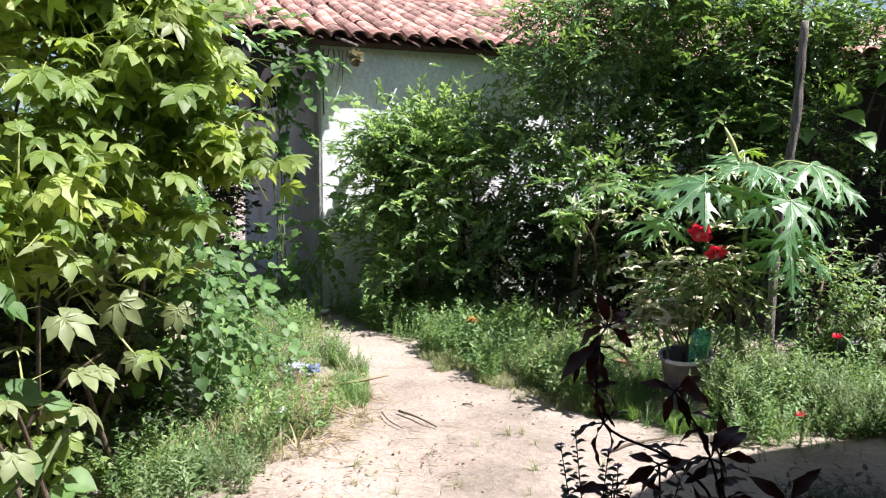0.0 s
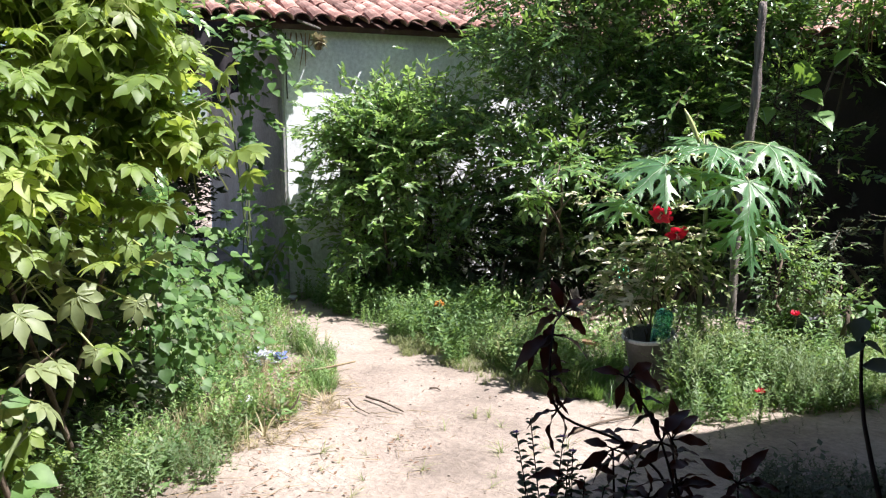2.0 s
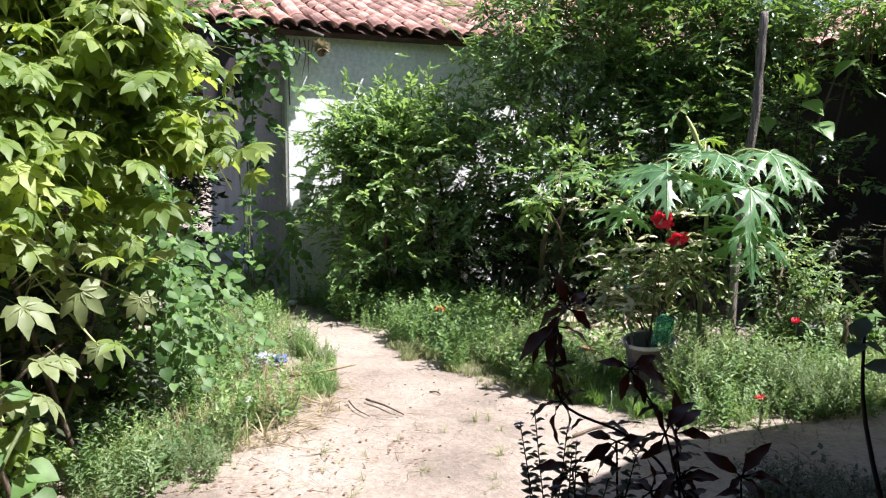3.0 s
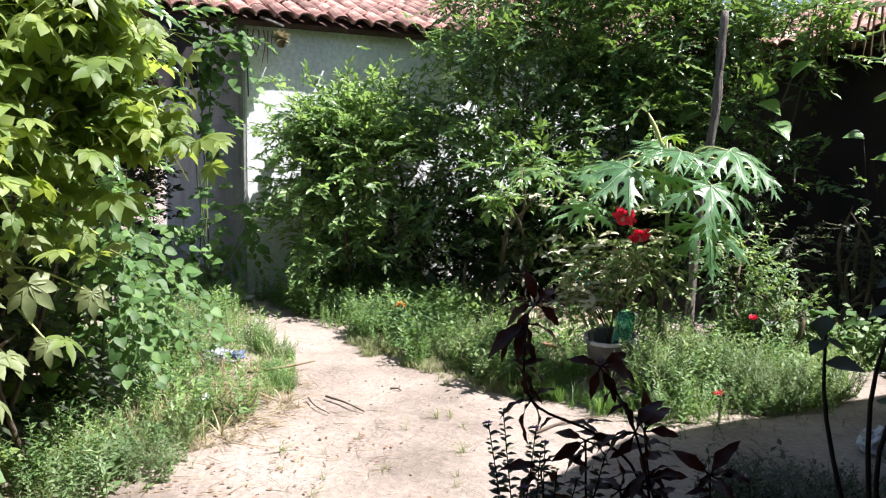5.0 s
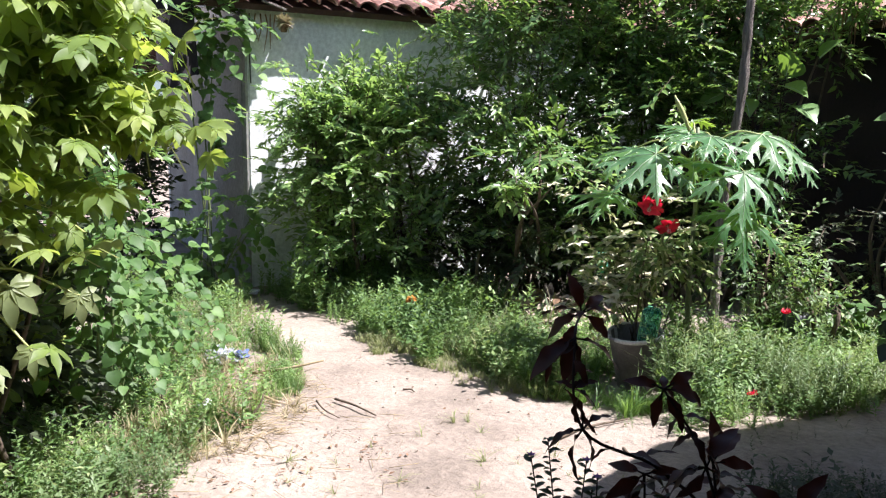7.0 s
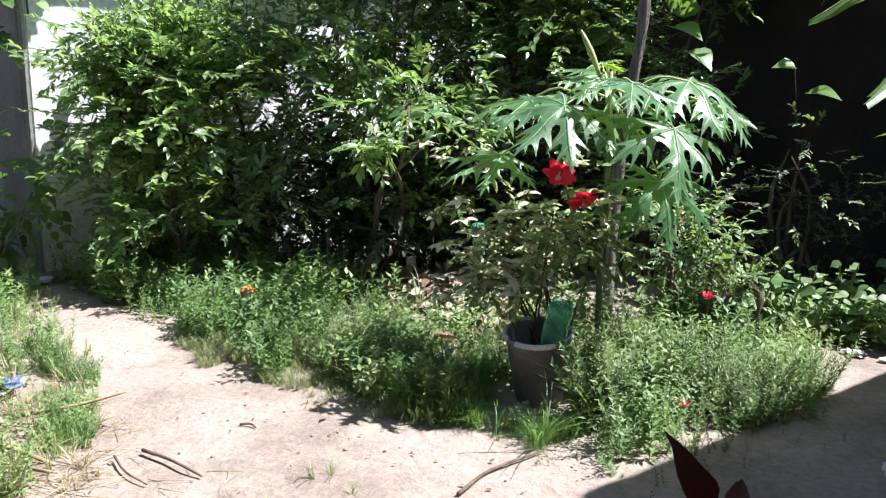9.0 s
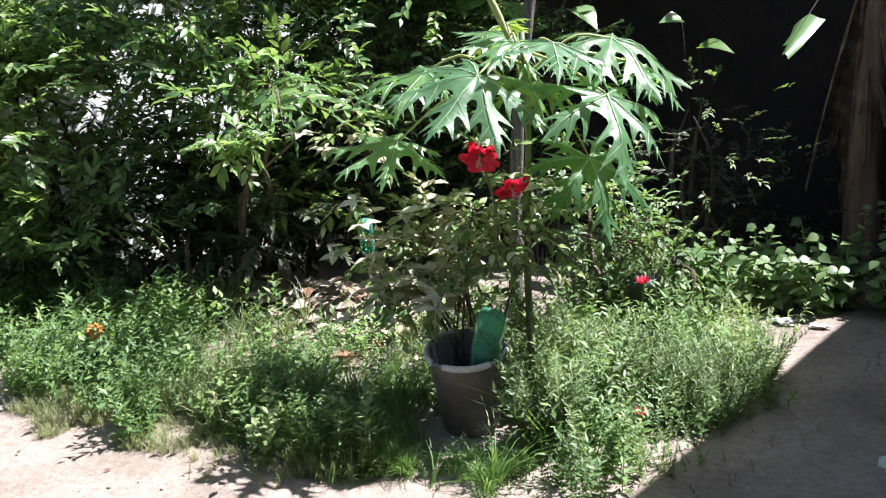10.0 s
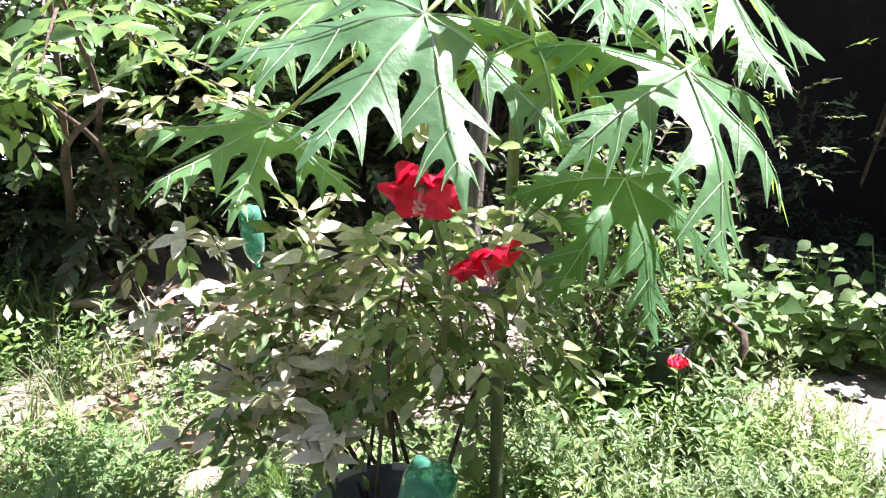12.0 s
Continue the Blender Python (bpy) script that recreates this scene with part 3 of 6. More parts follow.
def build_far_house():
    h = tagged(new("house"), "taller neighbouring house with plain orange tile roof", "house", kind="structure")
    h.matrix_basis = FRAME
    wall_part("wall", (-12.0, 4.8, -0.1), (-6.8, 14.0, 4.0), M_PLASTER, h)
    roof = slab("roof", [(-6.4, 4.5, 4.02), (-6.4, 14.3, 4.02), (-9.4, 14.3, 5.35), (-9.4, 4.5, 5.35)], 0.06, M_TILEBED, h)
    slab("roof_deck", [(-9.4, 4.5, 5.35), (-9.4, 14.3, 5.35), (-12.4, 14.3, 4.02), (-12.4, 4.5, 4.02)], 0.06, M_TILEBED, h)
    tiled_roof(roof, (-6.35, 4.5, 4.03), (-3.0, 0, 1.33), (0, 1, 0), 52, 9, 999, 5)


build_far_house()


def build_dark_sheet():
    """A dark sheet in soft folds, filling the dark shape under the roof edge."""
    v, f, n = [], [], 15
    for side in (0.0, 0.012):
        for j in range(10):
            for i in range(n):
                u, w = i / (n - 1), j / 9
                v.append((0.17 + side + 0.035 * math.sin(11 * u + 1.5 * w) * (0.3 + 0.7 * w), -0.82 + 0.34 * u + 0.03 * w, 2.54 - (0.68 + 0.06 * math.sin(5 * u)) * w))
    for k in range(2):
        for j in range(9):
            for i in range(n - 1):
                a = k * 10 * n + j * n + i
                f.append((a, a + 1, a + n + 1, a + n)[::1 if k else -1])
    for j in range(9):
        for i in (0, n - 1):
            a, b = j * n + i, 10 * n + j * n + i
            f.append((a, a + n, b + n, b))
    for i in range(n - 1):
        a, b = 9 * n + i, 19 * n + i
        f.append((a, a + 1, b + 1, b))
    ob = new("dark_hanging_sheet", mesh_from("dark_hanging_sheet", v, f, M_DARKSHEET, True))
    ob.matrix_basis = FRAME
    tagged(ob, "dark wavy sheet under the roof edge", "cloth")


build_dark_sheet()


def build_brown_house():
    h = tagged(new("house"), "brown house wall darkened for deep shade under a tile roof", "house", kind="structure")
    h.matrix_basis = FRAME
    # Carried on leftwards behind the shrubs to keep the gap there dark.
    wall_part("wall", (0.003, 4.61, -0.1), (13.0, 4.81, 2.32), M_SHADEWALL, h)
    roof = slab("roof", [(0.3, 4.36, 2.30), (13.0, 4.36, 2.30), (13.0, 7.2, 3.28), (0.3, 7.2, 3.28)], 0.05, M_TILEBED, h)
    slab("roof_deck", [(0.3, 7.2, 3.28), (13.0, 7.2, 3.28), (13.0, 10.3, 2.26), (0.3, 10.3, 2.26)], 0.05, M_TILEBED, h)
    tiled_roof(roof, (0.3, 4.31, 2.31), (0, 2.94, 0.98), (1, 0, 0), 50, 9, 10, 6, 200)
    for x in np.linspace(2.5, 10, 12):
        bm = bmesh.new()
        box(bm, (x - 0.03, 4.40, 2.18), (x + 0.03, 5.0, 2.26))
        part("rafter", bm_mesh("rafter", bm, M_BEAM), h)


build_brown_house()


def build_porch_house():
    h = tagged(new("house"), "house with a deep tiled porch roof shading the yard", "house", kind="structure")
    h.matrix_basis = FRAME
    wall_part("wall", (9.6, -11.0, -0.1), (9.8, 4.6, 4.0), M_SHADEWALL, h)
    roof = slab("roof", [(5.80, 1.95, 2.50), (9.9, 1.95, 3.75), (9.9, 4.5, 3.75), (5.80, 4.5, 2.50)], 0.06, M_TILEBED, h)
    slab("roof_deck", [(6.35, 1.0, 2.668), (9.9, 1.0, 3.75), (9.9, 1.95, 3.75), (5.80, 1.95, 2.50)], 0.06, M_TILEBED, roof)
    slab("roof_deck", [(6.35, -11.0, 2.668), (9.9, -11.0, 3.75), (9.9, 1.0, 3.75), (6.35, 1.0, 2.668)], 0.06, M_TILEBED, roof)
    tiled_roof(roof, (6.40, -4.0, 2.70), (4.1, 0, 1.25), (0, 1, 0), 42, 9, 999, 8)
    wall_part("wall", (3.0, -11.2, -0.1), (9.6, -11.0, 2.7), M_SHADEWALL, h)


build_porch_house()


# ---- the big shrubs along the far wall ----
def shrub(blobs, count, size, seed, base, label, mat_leaf=None, plates=0, group="", name="shrub", spray=0.27, leaves=11, droop=0.10, stems=7, tmpl=None, gaps=-0.02):
    s = thing(name, None, label, "shrub", group)
    P, X, N, S, lines = sprays(blobs, int(count * 0.95), spray, leaves, size * 1.16, seed, droop, 0.55, (0, 0, 0), gaps, plates)
    N = N + np.array([0.45, -0.15, 0.25])
    part("crown", many("crown", tmpl or T_BUSH, P, X, N, S, mat_leaf or L_BUSH), s)
    tagged(part("twigwork", twig_mesh("twigwork", lines, 0.005, M_BARK), s), kind="stuff")
    r = random.Random(seed)
    for k in range(stems):
        b = blobs[k % len(blobs)]
        top = Vector(b[0]) + Vector([r.uniform(-0.6, 0.6) * q for q in b[1]])
        x, y = base[0] + r.uniform(-0.25, 0.25), base[1] + r.uniform(-0.2, 0.2)
        mid = Vector((x, y, 0)).lerp(top, 0.5) + Vector((r.uniform(-0.15, 0.15), r.uniform(-0.15, 0.15), 0.15))
        pts = spline([(x, y, -0.05), mid, top], 9)
        part("trunk" if k == 0 else "limb", bm_mesh("limb", tube(pts, [0.022 * (1 - 0.8 * i / 8) for i in range(9)], 6), M_BARK, True), s)
    return s


BUSH = "shrubs along the far wall"
shrub([((-4.45, 4.95, 1.35), (0.62, 0.50, 0.60)), ((-4.10, 4.72, 0.95), (0.50, 0.36, 0.50)), ((-4.50, 5.1, 1.72), (0.42, 0.4, 0.32)), ((-4.75, 4.72, 1.20), (0.34, 0.28, 0.55)), ((-4.65, 4.62, 0.50), (0.45, 0.30, 0.35)), ((-4.86, 4.40, 1.40), (0.24, 0.18, 0.40)), ((-4.82, 4.28, 1.68), (0.30, 0.18, 0.24)), ((-4.70, 4.62, 1.72), (0.32, 0.22, 0.22))], 1750, 0.066, 11, (-4.3, 5.0), "glossy leafy shrub in sunlit green against the white wall", L_BUSHSUNLIT, group=BUSH, plates=110, gaps=0.05)
shrub([((-4.79, 4.33, 1.22), (0.16, 0.15, 0.40)), ((-4.66, 4.42, 0.70), (0.22, 0.18, 0.40)), ((-4.60, 4.50, 1.52), (0.22, 0.18, 0.20)), ((-4.42, 4.50, 1.15), (0.25, 0.18, 0.40)), ((-4.72, 4.42, 1.62), (0.22, 0.16, 0.18))], 600, 0.066, 10, (-4.75, 4.4), "leafy shrub in sunlit green near the house corner", L_BUSHSUNLIT, group=BUSH, plates=40, gaps=-9.0, stems=5)
shrub([((-3.50, 5.10, 1.45), (0.85, 0.50, 0.55)), ((-2.90, 4.85, 1.48), (0.48, 0.28, 0.20)), ((-2.40, 3.98, 1.27), (0.13, 0.10, 0.03)), ((-3.6, 5.2, 0.9), (0.6, 0.35, 0.4))], 860, 0.070, 12, (-3.6, 5.4), "dense green shrub with arching leafy branches", group=BUSH, plates=46)
shrub([((-2.64, 4.03, 1.03), (0.16, 0.09, 0.025)), ((-2.38, 4.00, 1.04), (0.15, 0.08, 0.025))], 20, 0.060, 20, (-3.45, 5.35), "arching branches with sunlit yellow-green leaves behind the hibiscus", L_BUSHSUNLIT, group=BUSH, stems=2, spray=0.13, leaves=9, gaps=-9.0)
shrub([((-3.45, 5.95, 2.10), (0.85, 0.75, 1.05)), ((-3.1, 5.5, 2.55), (0.9, 0.7, 0.6)), ((-2.9, 6.1, 3.0), (1.0, 0.5, 0.38)), ((-3.0, 5.95, 0.72), (0.8, 0.4, 0.40))], 3500, 0.062, 13, (-3.5, 6.0), "tall green shrub with dense small leaves", group=BUSH, plates=90)
shrub([((-2.5, 6.2, 2.0), (0.85, 0.6, 0.95)), ((-2.1, 6.3, 2.45), (0.85, 0.5, 0.30)), ((-2.45, 6.05, 1.6), (0.65, 0.40, 0.55)), ((-2.3, 6.5, 0.8), (0.8, 0.4, 0.7)), ((-2.45, 5.92, 2.25), (0.42, 0.30, 0.36))], 3400, 0.060, 14, (-2.5, 6.2), "tall green shrub beside the wooden post", group=BUSH, plates=80)
shrub([((-1.75, 6.5, 2.35), (0.75, 0.5, 0.50)), ((-1.3, 6.4, 2.45), (0.5, 0.4, 0.35)), ((-1.6, 6.3, 1.3), (0.4, 0.4, 0.6))], 430, 0.070, 15, (-1.9, 6.5), "small-leaved shrub hanging over the dark wall", group=BUSH, plates=30)
# Undergrowth takes the shade-dark leaf so the hollow under the shrubs reads dark.
shrub([((-3.95, 4.85, 0.48), (0.60, 0.28, 0.32)), ((-3.2, 5.0, 0.55), (0.45, 0.25, 0.34)), ((-3.5, 5.2, 0.55), (0.6, 0.3, 0.4))], 420, 0.064, 17, (-3.5, 4.8), "low leafy growth under the tall shrubs", L_DARKSHADE, group=BUSH, stems=5, spray=0.2)
shrub([((-4.0, 5.40, 0.55), (0.60, 0.22, 0.45)), ((-3.3, 5.80, 0.60), (0.55, 0.22, 0.50)), ((-2.75, 6.05, 0.55), (0.40, 0.2, 0.45))], 1100, 0.066, 19, (-3.4, 5.75), "dense low growth in shade-dark leaves behind the shrubs", L_DARKSHADE, group=BUSH, stems=5, spray=0.2)
shrub([((-2.65, 6.0, 0.45), (0.50, 0.22, 0.35)), ((-1.95, 6.2, 0.7), (0.45, 0.25, 0.5))], 330, 0.068, 18, (-2.3, 5.9), "leafy growth at the foot of the tall shrubs", L_DARKSHADE, group=BUSH, stems=5, spray=0.2)
shrub([((-5.15, 5.35, 1.95), (0.16, 0.16, 0.42)), ((-4.95, 5.6, 2.05), (0.30, 0.15, 0.2))], 90, 0.07, 16, (-4.9, 5.2), "slender leafy shoot rising in front of the white wall", group=BUSH, stems=3, spray=0.16)


# ---- wooden post ----
def build_post():
    pts = spline([(-1.60, 4.95, -0.1), (-1.55, 4.93, 0.9), (-1.45, 4.88, 1.6), (-1.42, 4.86, 2.0), (-1.40, 4.86, 2.28)], 22)
    r = random.Random(5)
    bm = tube(pts, [0.033 + 0.004 * math.sin(i * 1.7) - 0.0004 * i for i in range(22)], 11)
    for v in bm.verts:
        v.co += Vector((r.uniform(-1, 1), r.uniform(-1, 1), 0)) * 0.004
    ob = new("wooden_post", bm_mesh("wooden_post", bm, M_WOOD, True))
    tagged(ob, "crooked weathered grey wooden post standing behind the papaya", "post")


build_post()


# ---- papaya ----
def build_papaya():
    t = thing("papaya_plant", None, "young papaya plant with large lobed green leaves", "plant")
    stem = spline([(-1.30, 3.74, -0.05), (-1.31, 3.74, 0.5), (-1.29, 3.75, 1.0), (-1.30, 3.76, 1.38)], 14)
    part("stem", bm_mesh("stem", tube(stem, [0.015 - 0.0004 * i for i in range(14)], 9), M_PAPSTEM, True), t)
    top = Vector((-1.30, 3.76, 1.32))
    # where each blade joins its stalk, where its longest lobe ends, and its number
    leaves = [
        ((-1.39, 3.45, 1.24), (-1.47, 3.20, 1.04), 1), ((-1.00, 3.60, 1.155), (-0.92, 3.38, 0.92), 4),
        ((-1.78, 3.76, 1.02), (-1.95, 3.50, 0.88), 2), ((-1.08, 3.80, 0.93), (-0.98, 3.66, 0.66), 5),
        ((-1.66, 3.78, 1.27), (-1.93, 3.62, 1.13), 3), ((-1.00, 3.86, 1.34), (-0.80, 3.66, 1.12), 6),
        ((-1.36, 3.84, 1.37), (-1.36, 3.58, 1.22), 7), 
        ((-1.17, 3.60, 1.33), (-1.10, 3.34, 1.18), 9), ((-0.90, 4.02, 1.24), (-0.72, 3.98, 1.05), 12),
        ((-1.42, 3.98, 1.42), (-1.60, 4.04, 1.28), 31), ((-1.24, 3.56, 1.20), (-1.16, 3.38, 1.05), 36),
    ]
    for base, tip, seed in leaves:
        base, tip = Vector(base), Vector(tip)
        d = tip - base
        size = d.length * (0.92 if seed in (1, 4, 5) else 0.84)
        d = (d.normalized() + Vector((0, 0, 0.28))).normalized()
        tv, tf, ribs, veins = papaya_leaf(seed)
        nrm = (Vector((0, 0, 1)) + Vector((d.x, d.y, 0)) * 0.6 + Vector((0.36 + 0.14 * math.sin(seed * 2.1), -0.16 + 0.14 * math.cos(seed * 1.7), 0))).normalized()
        leaf = part("leaf", many("leaf", (tv, tf), [base], [d], [nrm], [size], L_LEAFBACKLIT if seed > 30 else L_PAPAYA, True), t)
        sub = leaf.modifiers.new("rounding", "SUBSURF")
        sub.levels = sub.render_levels = 2
        sub.boundary_smooth = "PRESERVE_CORNERS"
        yv = nrm.cross(d).normalized()
        zv = d.cross(yv)
        bm = bmesh.new()
        for rib in ribs:
            tube([base + (d * p[0] + yv * p[1] + zv * (p[2] + 0.004)) * size for p in rib[::2]], [0.0024, 0.0020, 0.0016, 0.0012, 0.0008, 0.0005][:len(rib[::2])], 4, bm)
        for vein in veins:
            tube([base + (d * p[0] + yv * p[1] + zv * (p[2] + 0.003)) * size for p in vein], [0.0009, 0.0007, 0.0003], 3, bm)
        part("ribs", bm_mesh("ribs", bm, M_RIB), leaf, "pale leaf ribs")
        mid = top.lerp(base, 0.55) + Vector((0, 0, 0.02))
        pet = spline([top + Vector((0, 0, -0.05 * (seed % 4))), mid, base], 8)
        part("petiole", bm_mesh("petiole", tube(pet, [0.0065 - 0.0004 * i for i in range(8)], 6), M_PETIOLE, True), leaf)
    bm = bmesh.new()
    tube(spline([(-1.35, 3.78, 1.36), (-1.385, 3.775, 1.45), (-1.43, 3.755, 1.55)], 6), [0.008, 0.010, 0.013, 0.014, 0.011, 0.004], 7, bm)
    part("shoot", bm_mesh("shoot", bm, M_PETIOLE, True), t, "pale young folded shoot")


build_papaya()


# ---- hibiscus with pale leaves, its bucket and bottles ----
def petal(length, width, curl):
    v, f = [], []
    for i in range(6):
        x = i / 5
        w = width * (0.30 + 0.85 * math.sin(math.pi * 0.62 * x ** 0.85)) * (1 - 0.25 * x ** 6)
        for k in range(5):
            s = (k - 2) / 2
            v.append((x * length, s * w, curl * x * x * length + 0.012 * math.sin(7 * s + 5 * x) * x + 0.1 * s * s * w))
    for i in range(5):
        for k in range(4):
            a = i * 5 + k
            f.append((a, a + 1, a + 6, a + 5))
    return v, f


def flower(parent, place, facing, size, seed, flare=16):
    r = random.Random(seed)
    m = look(place, Vector(place) + Vector(facing)) @ pose(0, 0, 0, 180, 0, r.uniform(0, 70))
    core = part("flower", bm_mesh("calyx", tube([(0, 0, -0.02), (0, 0, 0.012)], [0.004, 0.010], 8), M_STALK, True), parent, "open red hibiscus flower")
    core.matrix_basis = m
    for k in range(5):
        tv, tf = petal(size, size * 1.3, 0.10)
        me = mesh_from("petal", tv, tf, M_RED, True)
        p = part("petal", me, core)
        p.matrix_basis = pose(0, 0, 0.004, 0, 0, 72 * k) @ pose(0, 0, 0, 8, -flare, 0)
    part("throat", bm_mesh("throat", tube([(0, 0, 0.0), (0, 0, 0.010)], [size * 0.2, size * 0.42], 10), M_RED, True), core)
    bm = tube([(0, 0, 0), (0.002, 0, size * 0.75), (0.006, 0.003, size * 1.3)], [0.004, 0.003, 0.003], 6)
    for k in range(16):
        a = k * 2.4
        bmesh.ops.create_icosphere(bm, subdivisions=1, radius=0.0028, matrix=Matrix.Translation((0.008 * math.cos(a), 0.008 * math.sin(a), size * (0.85 + 0.45 * k / 16))))
    part("stamen", bm_mesh("stamen", bm, M_STAMEN), core, "pale pink stamen column")


def build_hibiscus():
    t = thing("hibiscus_shrub", None, "hibiscus shrub with pale variegated leaves and red flowers", "shrub")
    blobs = [((-1.50, 3.70, 0.72), (0.25, 0.20, 0.28)), ((-1.34, 3.62, 0.66), (0.15, 0.15, 0.26)), ((-1.66, 3.66, 0.62), (0.16, 0.16, 0.18)), ((-1.80, 3.58, 0.50), (0.13, 0.11, 0.09)), ((-1.86, 3.78, 0.56), (0.10, 0.12, 0.08)), ((-1.64, 3.60, 0.44), (0.20, 0.12, 0.10)), ((-1.92, 3.62, 0.85), (0.05, 0.05, 0.07)), ((-2.06, 3.90, 1.05), (0.13, 0.08, 0.05))]
    P, X, N, S, lines = sprays(blobs, 225, 0.12, 7, 0.050, 21, 0.35, 0.9)
    part("foliage", many("foliage", T_BUSHY, P, X, N + np.array([0.25, -0.15, 0.1]), S, L_VARIEG), t)
    tagged(part("twigwork", twig_mesh("twigwork", lines, 0.003, M_BARK), t), kind="stuff")
    g = np.random.default_rng(44)
    pick = [k for k in g.choice(len(P), 150, replace=False) if P[k][0] < -1.56 or P[k][2] > 0.84]
    wp, wx, wn = [], [], []
    for k in pick:
        for q in range(5):
            a = q * 1.26 + g.uniform(-0.3, 0.3)
            wp.append(P[k]), wx.append((math.cos(a), math.sin(a), g.uniform(-0.1, 0.7))), wn.append((g.uniform(-0.2, 0.4), g.uniform(-0.7, 0.0), 1))
    part("pale_foliage", many("pale_foliage", T_BUSHY, wp, wx, wn, g.uniform(0.048, 0.080, len(wp)), L_CREAM), t, "cream-white leaf whorls")
    r = random.Random(3)
    for k in range(10):
        b = blobs[k % 5]
        top = Vector(b[0]) + Vector([r.uniform(-0.8, 0.8) * q for q in b[1]])
        root = Vector((-1.50 + r.uniform(-0.1, 0.1), 3.62 + r.uniform(-0.06, 0.1), 0.15))
        part("stem", bm_mesh("stem", tube(spline([root, root.lerp(top, 0.5) + Vector((0, 0, 0.08)), top], 7), [0.006 - 0.0006 * i for i in range(7)], 6), M_BARK, True), t)
    for top in ((-1.384, 3.404, 0.975), (-1.289, 3.371, 0.880)):
        part("flower_stalk", bm_mesh("flower_stalk", tube(spline([(-1.40, 3.62, 0.6), (-1.37, 3.52, 0.8), Vector(top) + Vector((-0.01, 0.045, 0.0))], 8), 0.005, 6), M_STALK, True), t)
    flower(t, (-1.384, 3.404, 0.995), (0.06, -0.80, -0.60), 0.044, 1, 18)
    flower(t, (-1.289, 3.371, 0.900), (0.45, -0.45, -0.75), 0.040, 2)


build_hibiscus()


def lathe(profile, sides=28, bm=None, wob=0.0):
    bm = bm or bmesh.new()
    rings = []
    for r, z in profile:
        rings.append([bm.verts.new((r * (1 + wob * math.sin(3 * a + 9 * z)) * math.cos(a), r * math.sin(a), z)) for a in [2 * math.pi * k / sides for k in range(sides)]])
    for a, b in zip(rings, rings[1:]):
        for k in range(sides):
            bm.faces.new((a[k], a[(k + 1) % sides], b[(k + 1) % sides], b[k]))
    return bm, rings


def build_bucket():
    x, y = -1.508, 3.565
    t = thing("bucket", pose(x, y, gz(x, y) + 0.022, 10, -1.5, 18) @ Matrix.Diagonal((0.91, 0.91, 1.02, 1.0)), "worn grey plastic bucket with pale scuffed rim, used as a planter", "bucket")
    bm, rings = lathe([(0.0, 0.0), (0.105, 0.0), (0.112, 0.006), (0.150, 0.285), (0.160, 0.288), (0.163, 0.298), (0.158, 0.306), (0.150, 0.304), (0.108, 0.03), (0.0, 0.03)], 32, wob=0.012)
    bmesh.ops.remove_doubles(bm, verts=bm.verts, dist=0.0005)
    part("body", bm_mesh("body", bm, M_BUCKET, True), t)
    for a0, a1 in ((8, 78), (100, 128), (150, 215), (232, 300), (318, 350)):
        n = max(3, int((a1 - a0) / 10))
        v, f = [], []
        for k in range(n + 1):
            a = radians(a0 + (a1 - a0) * k / n)
            w = 1 + 0.012 * math.sin(3 * a + 2.7)
            for rr, z in ((0.163, 0.291), (0.166, 0.299), (0.160, 0.310), (0.151, 0.310), (0.147, 0.300)):
                v.append((rr * w * math.cos(a), rr * math.sin(a), z))
        for k in range(n):
            for q in range(4):
                f.append((5 * k + q, 5 * k + q + 1, 5 * k + q + 6, 5 * k + q + 5))
        part("rim", mesh_from("rim", v, f, M_WORN, True), t, "pale worn rim")
    bm, rings = lathe([(0.0, 0.185), (0.06, 0.19), (0.133, 0.175)], 20)
    bmesh.ops.remove_doubles(bm, verts=bm.verts, dist=0.0005)
    part("soil", bm_mesh("soil", bm, M_SOILDARK), t)
    for k, a in enumerate((150, 175)):
        bm = bmesh.new()
        ca, sa = math.cos(radians(a)), math.sin(radians(a))
        m = Matrix.Translation((0.142 * ca, 0.142 * sa, 0.25)) @ pose(0, 0, 0, 0, 8, a)
        box(bm, (-0.002, -0.016, -0.06), (0.002, 0.016, 0.05), m)
        part("label_strip", bm_mesh("label_strip", bm, M_WORN), t, "pale peeling strip inside the rim")
    bm = tube(spline([(0.164, 0.02, 0.27), (0.185, 0.0, 0.16), (0.165, -0.03, 0.06)], 10), 0.004, 6)
    part("handle", bm_mesh("handle", bm, M_WORN, True), t, "pale wire handle hanging down")


build_bucket()


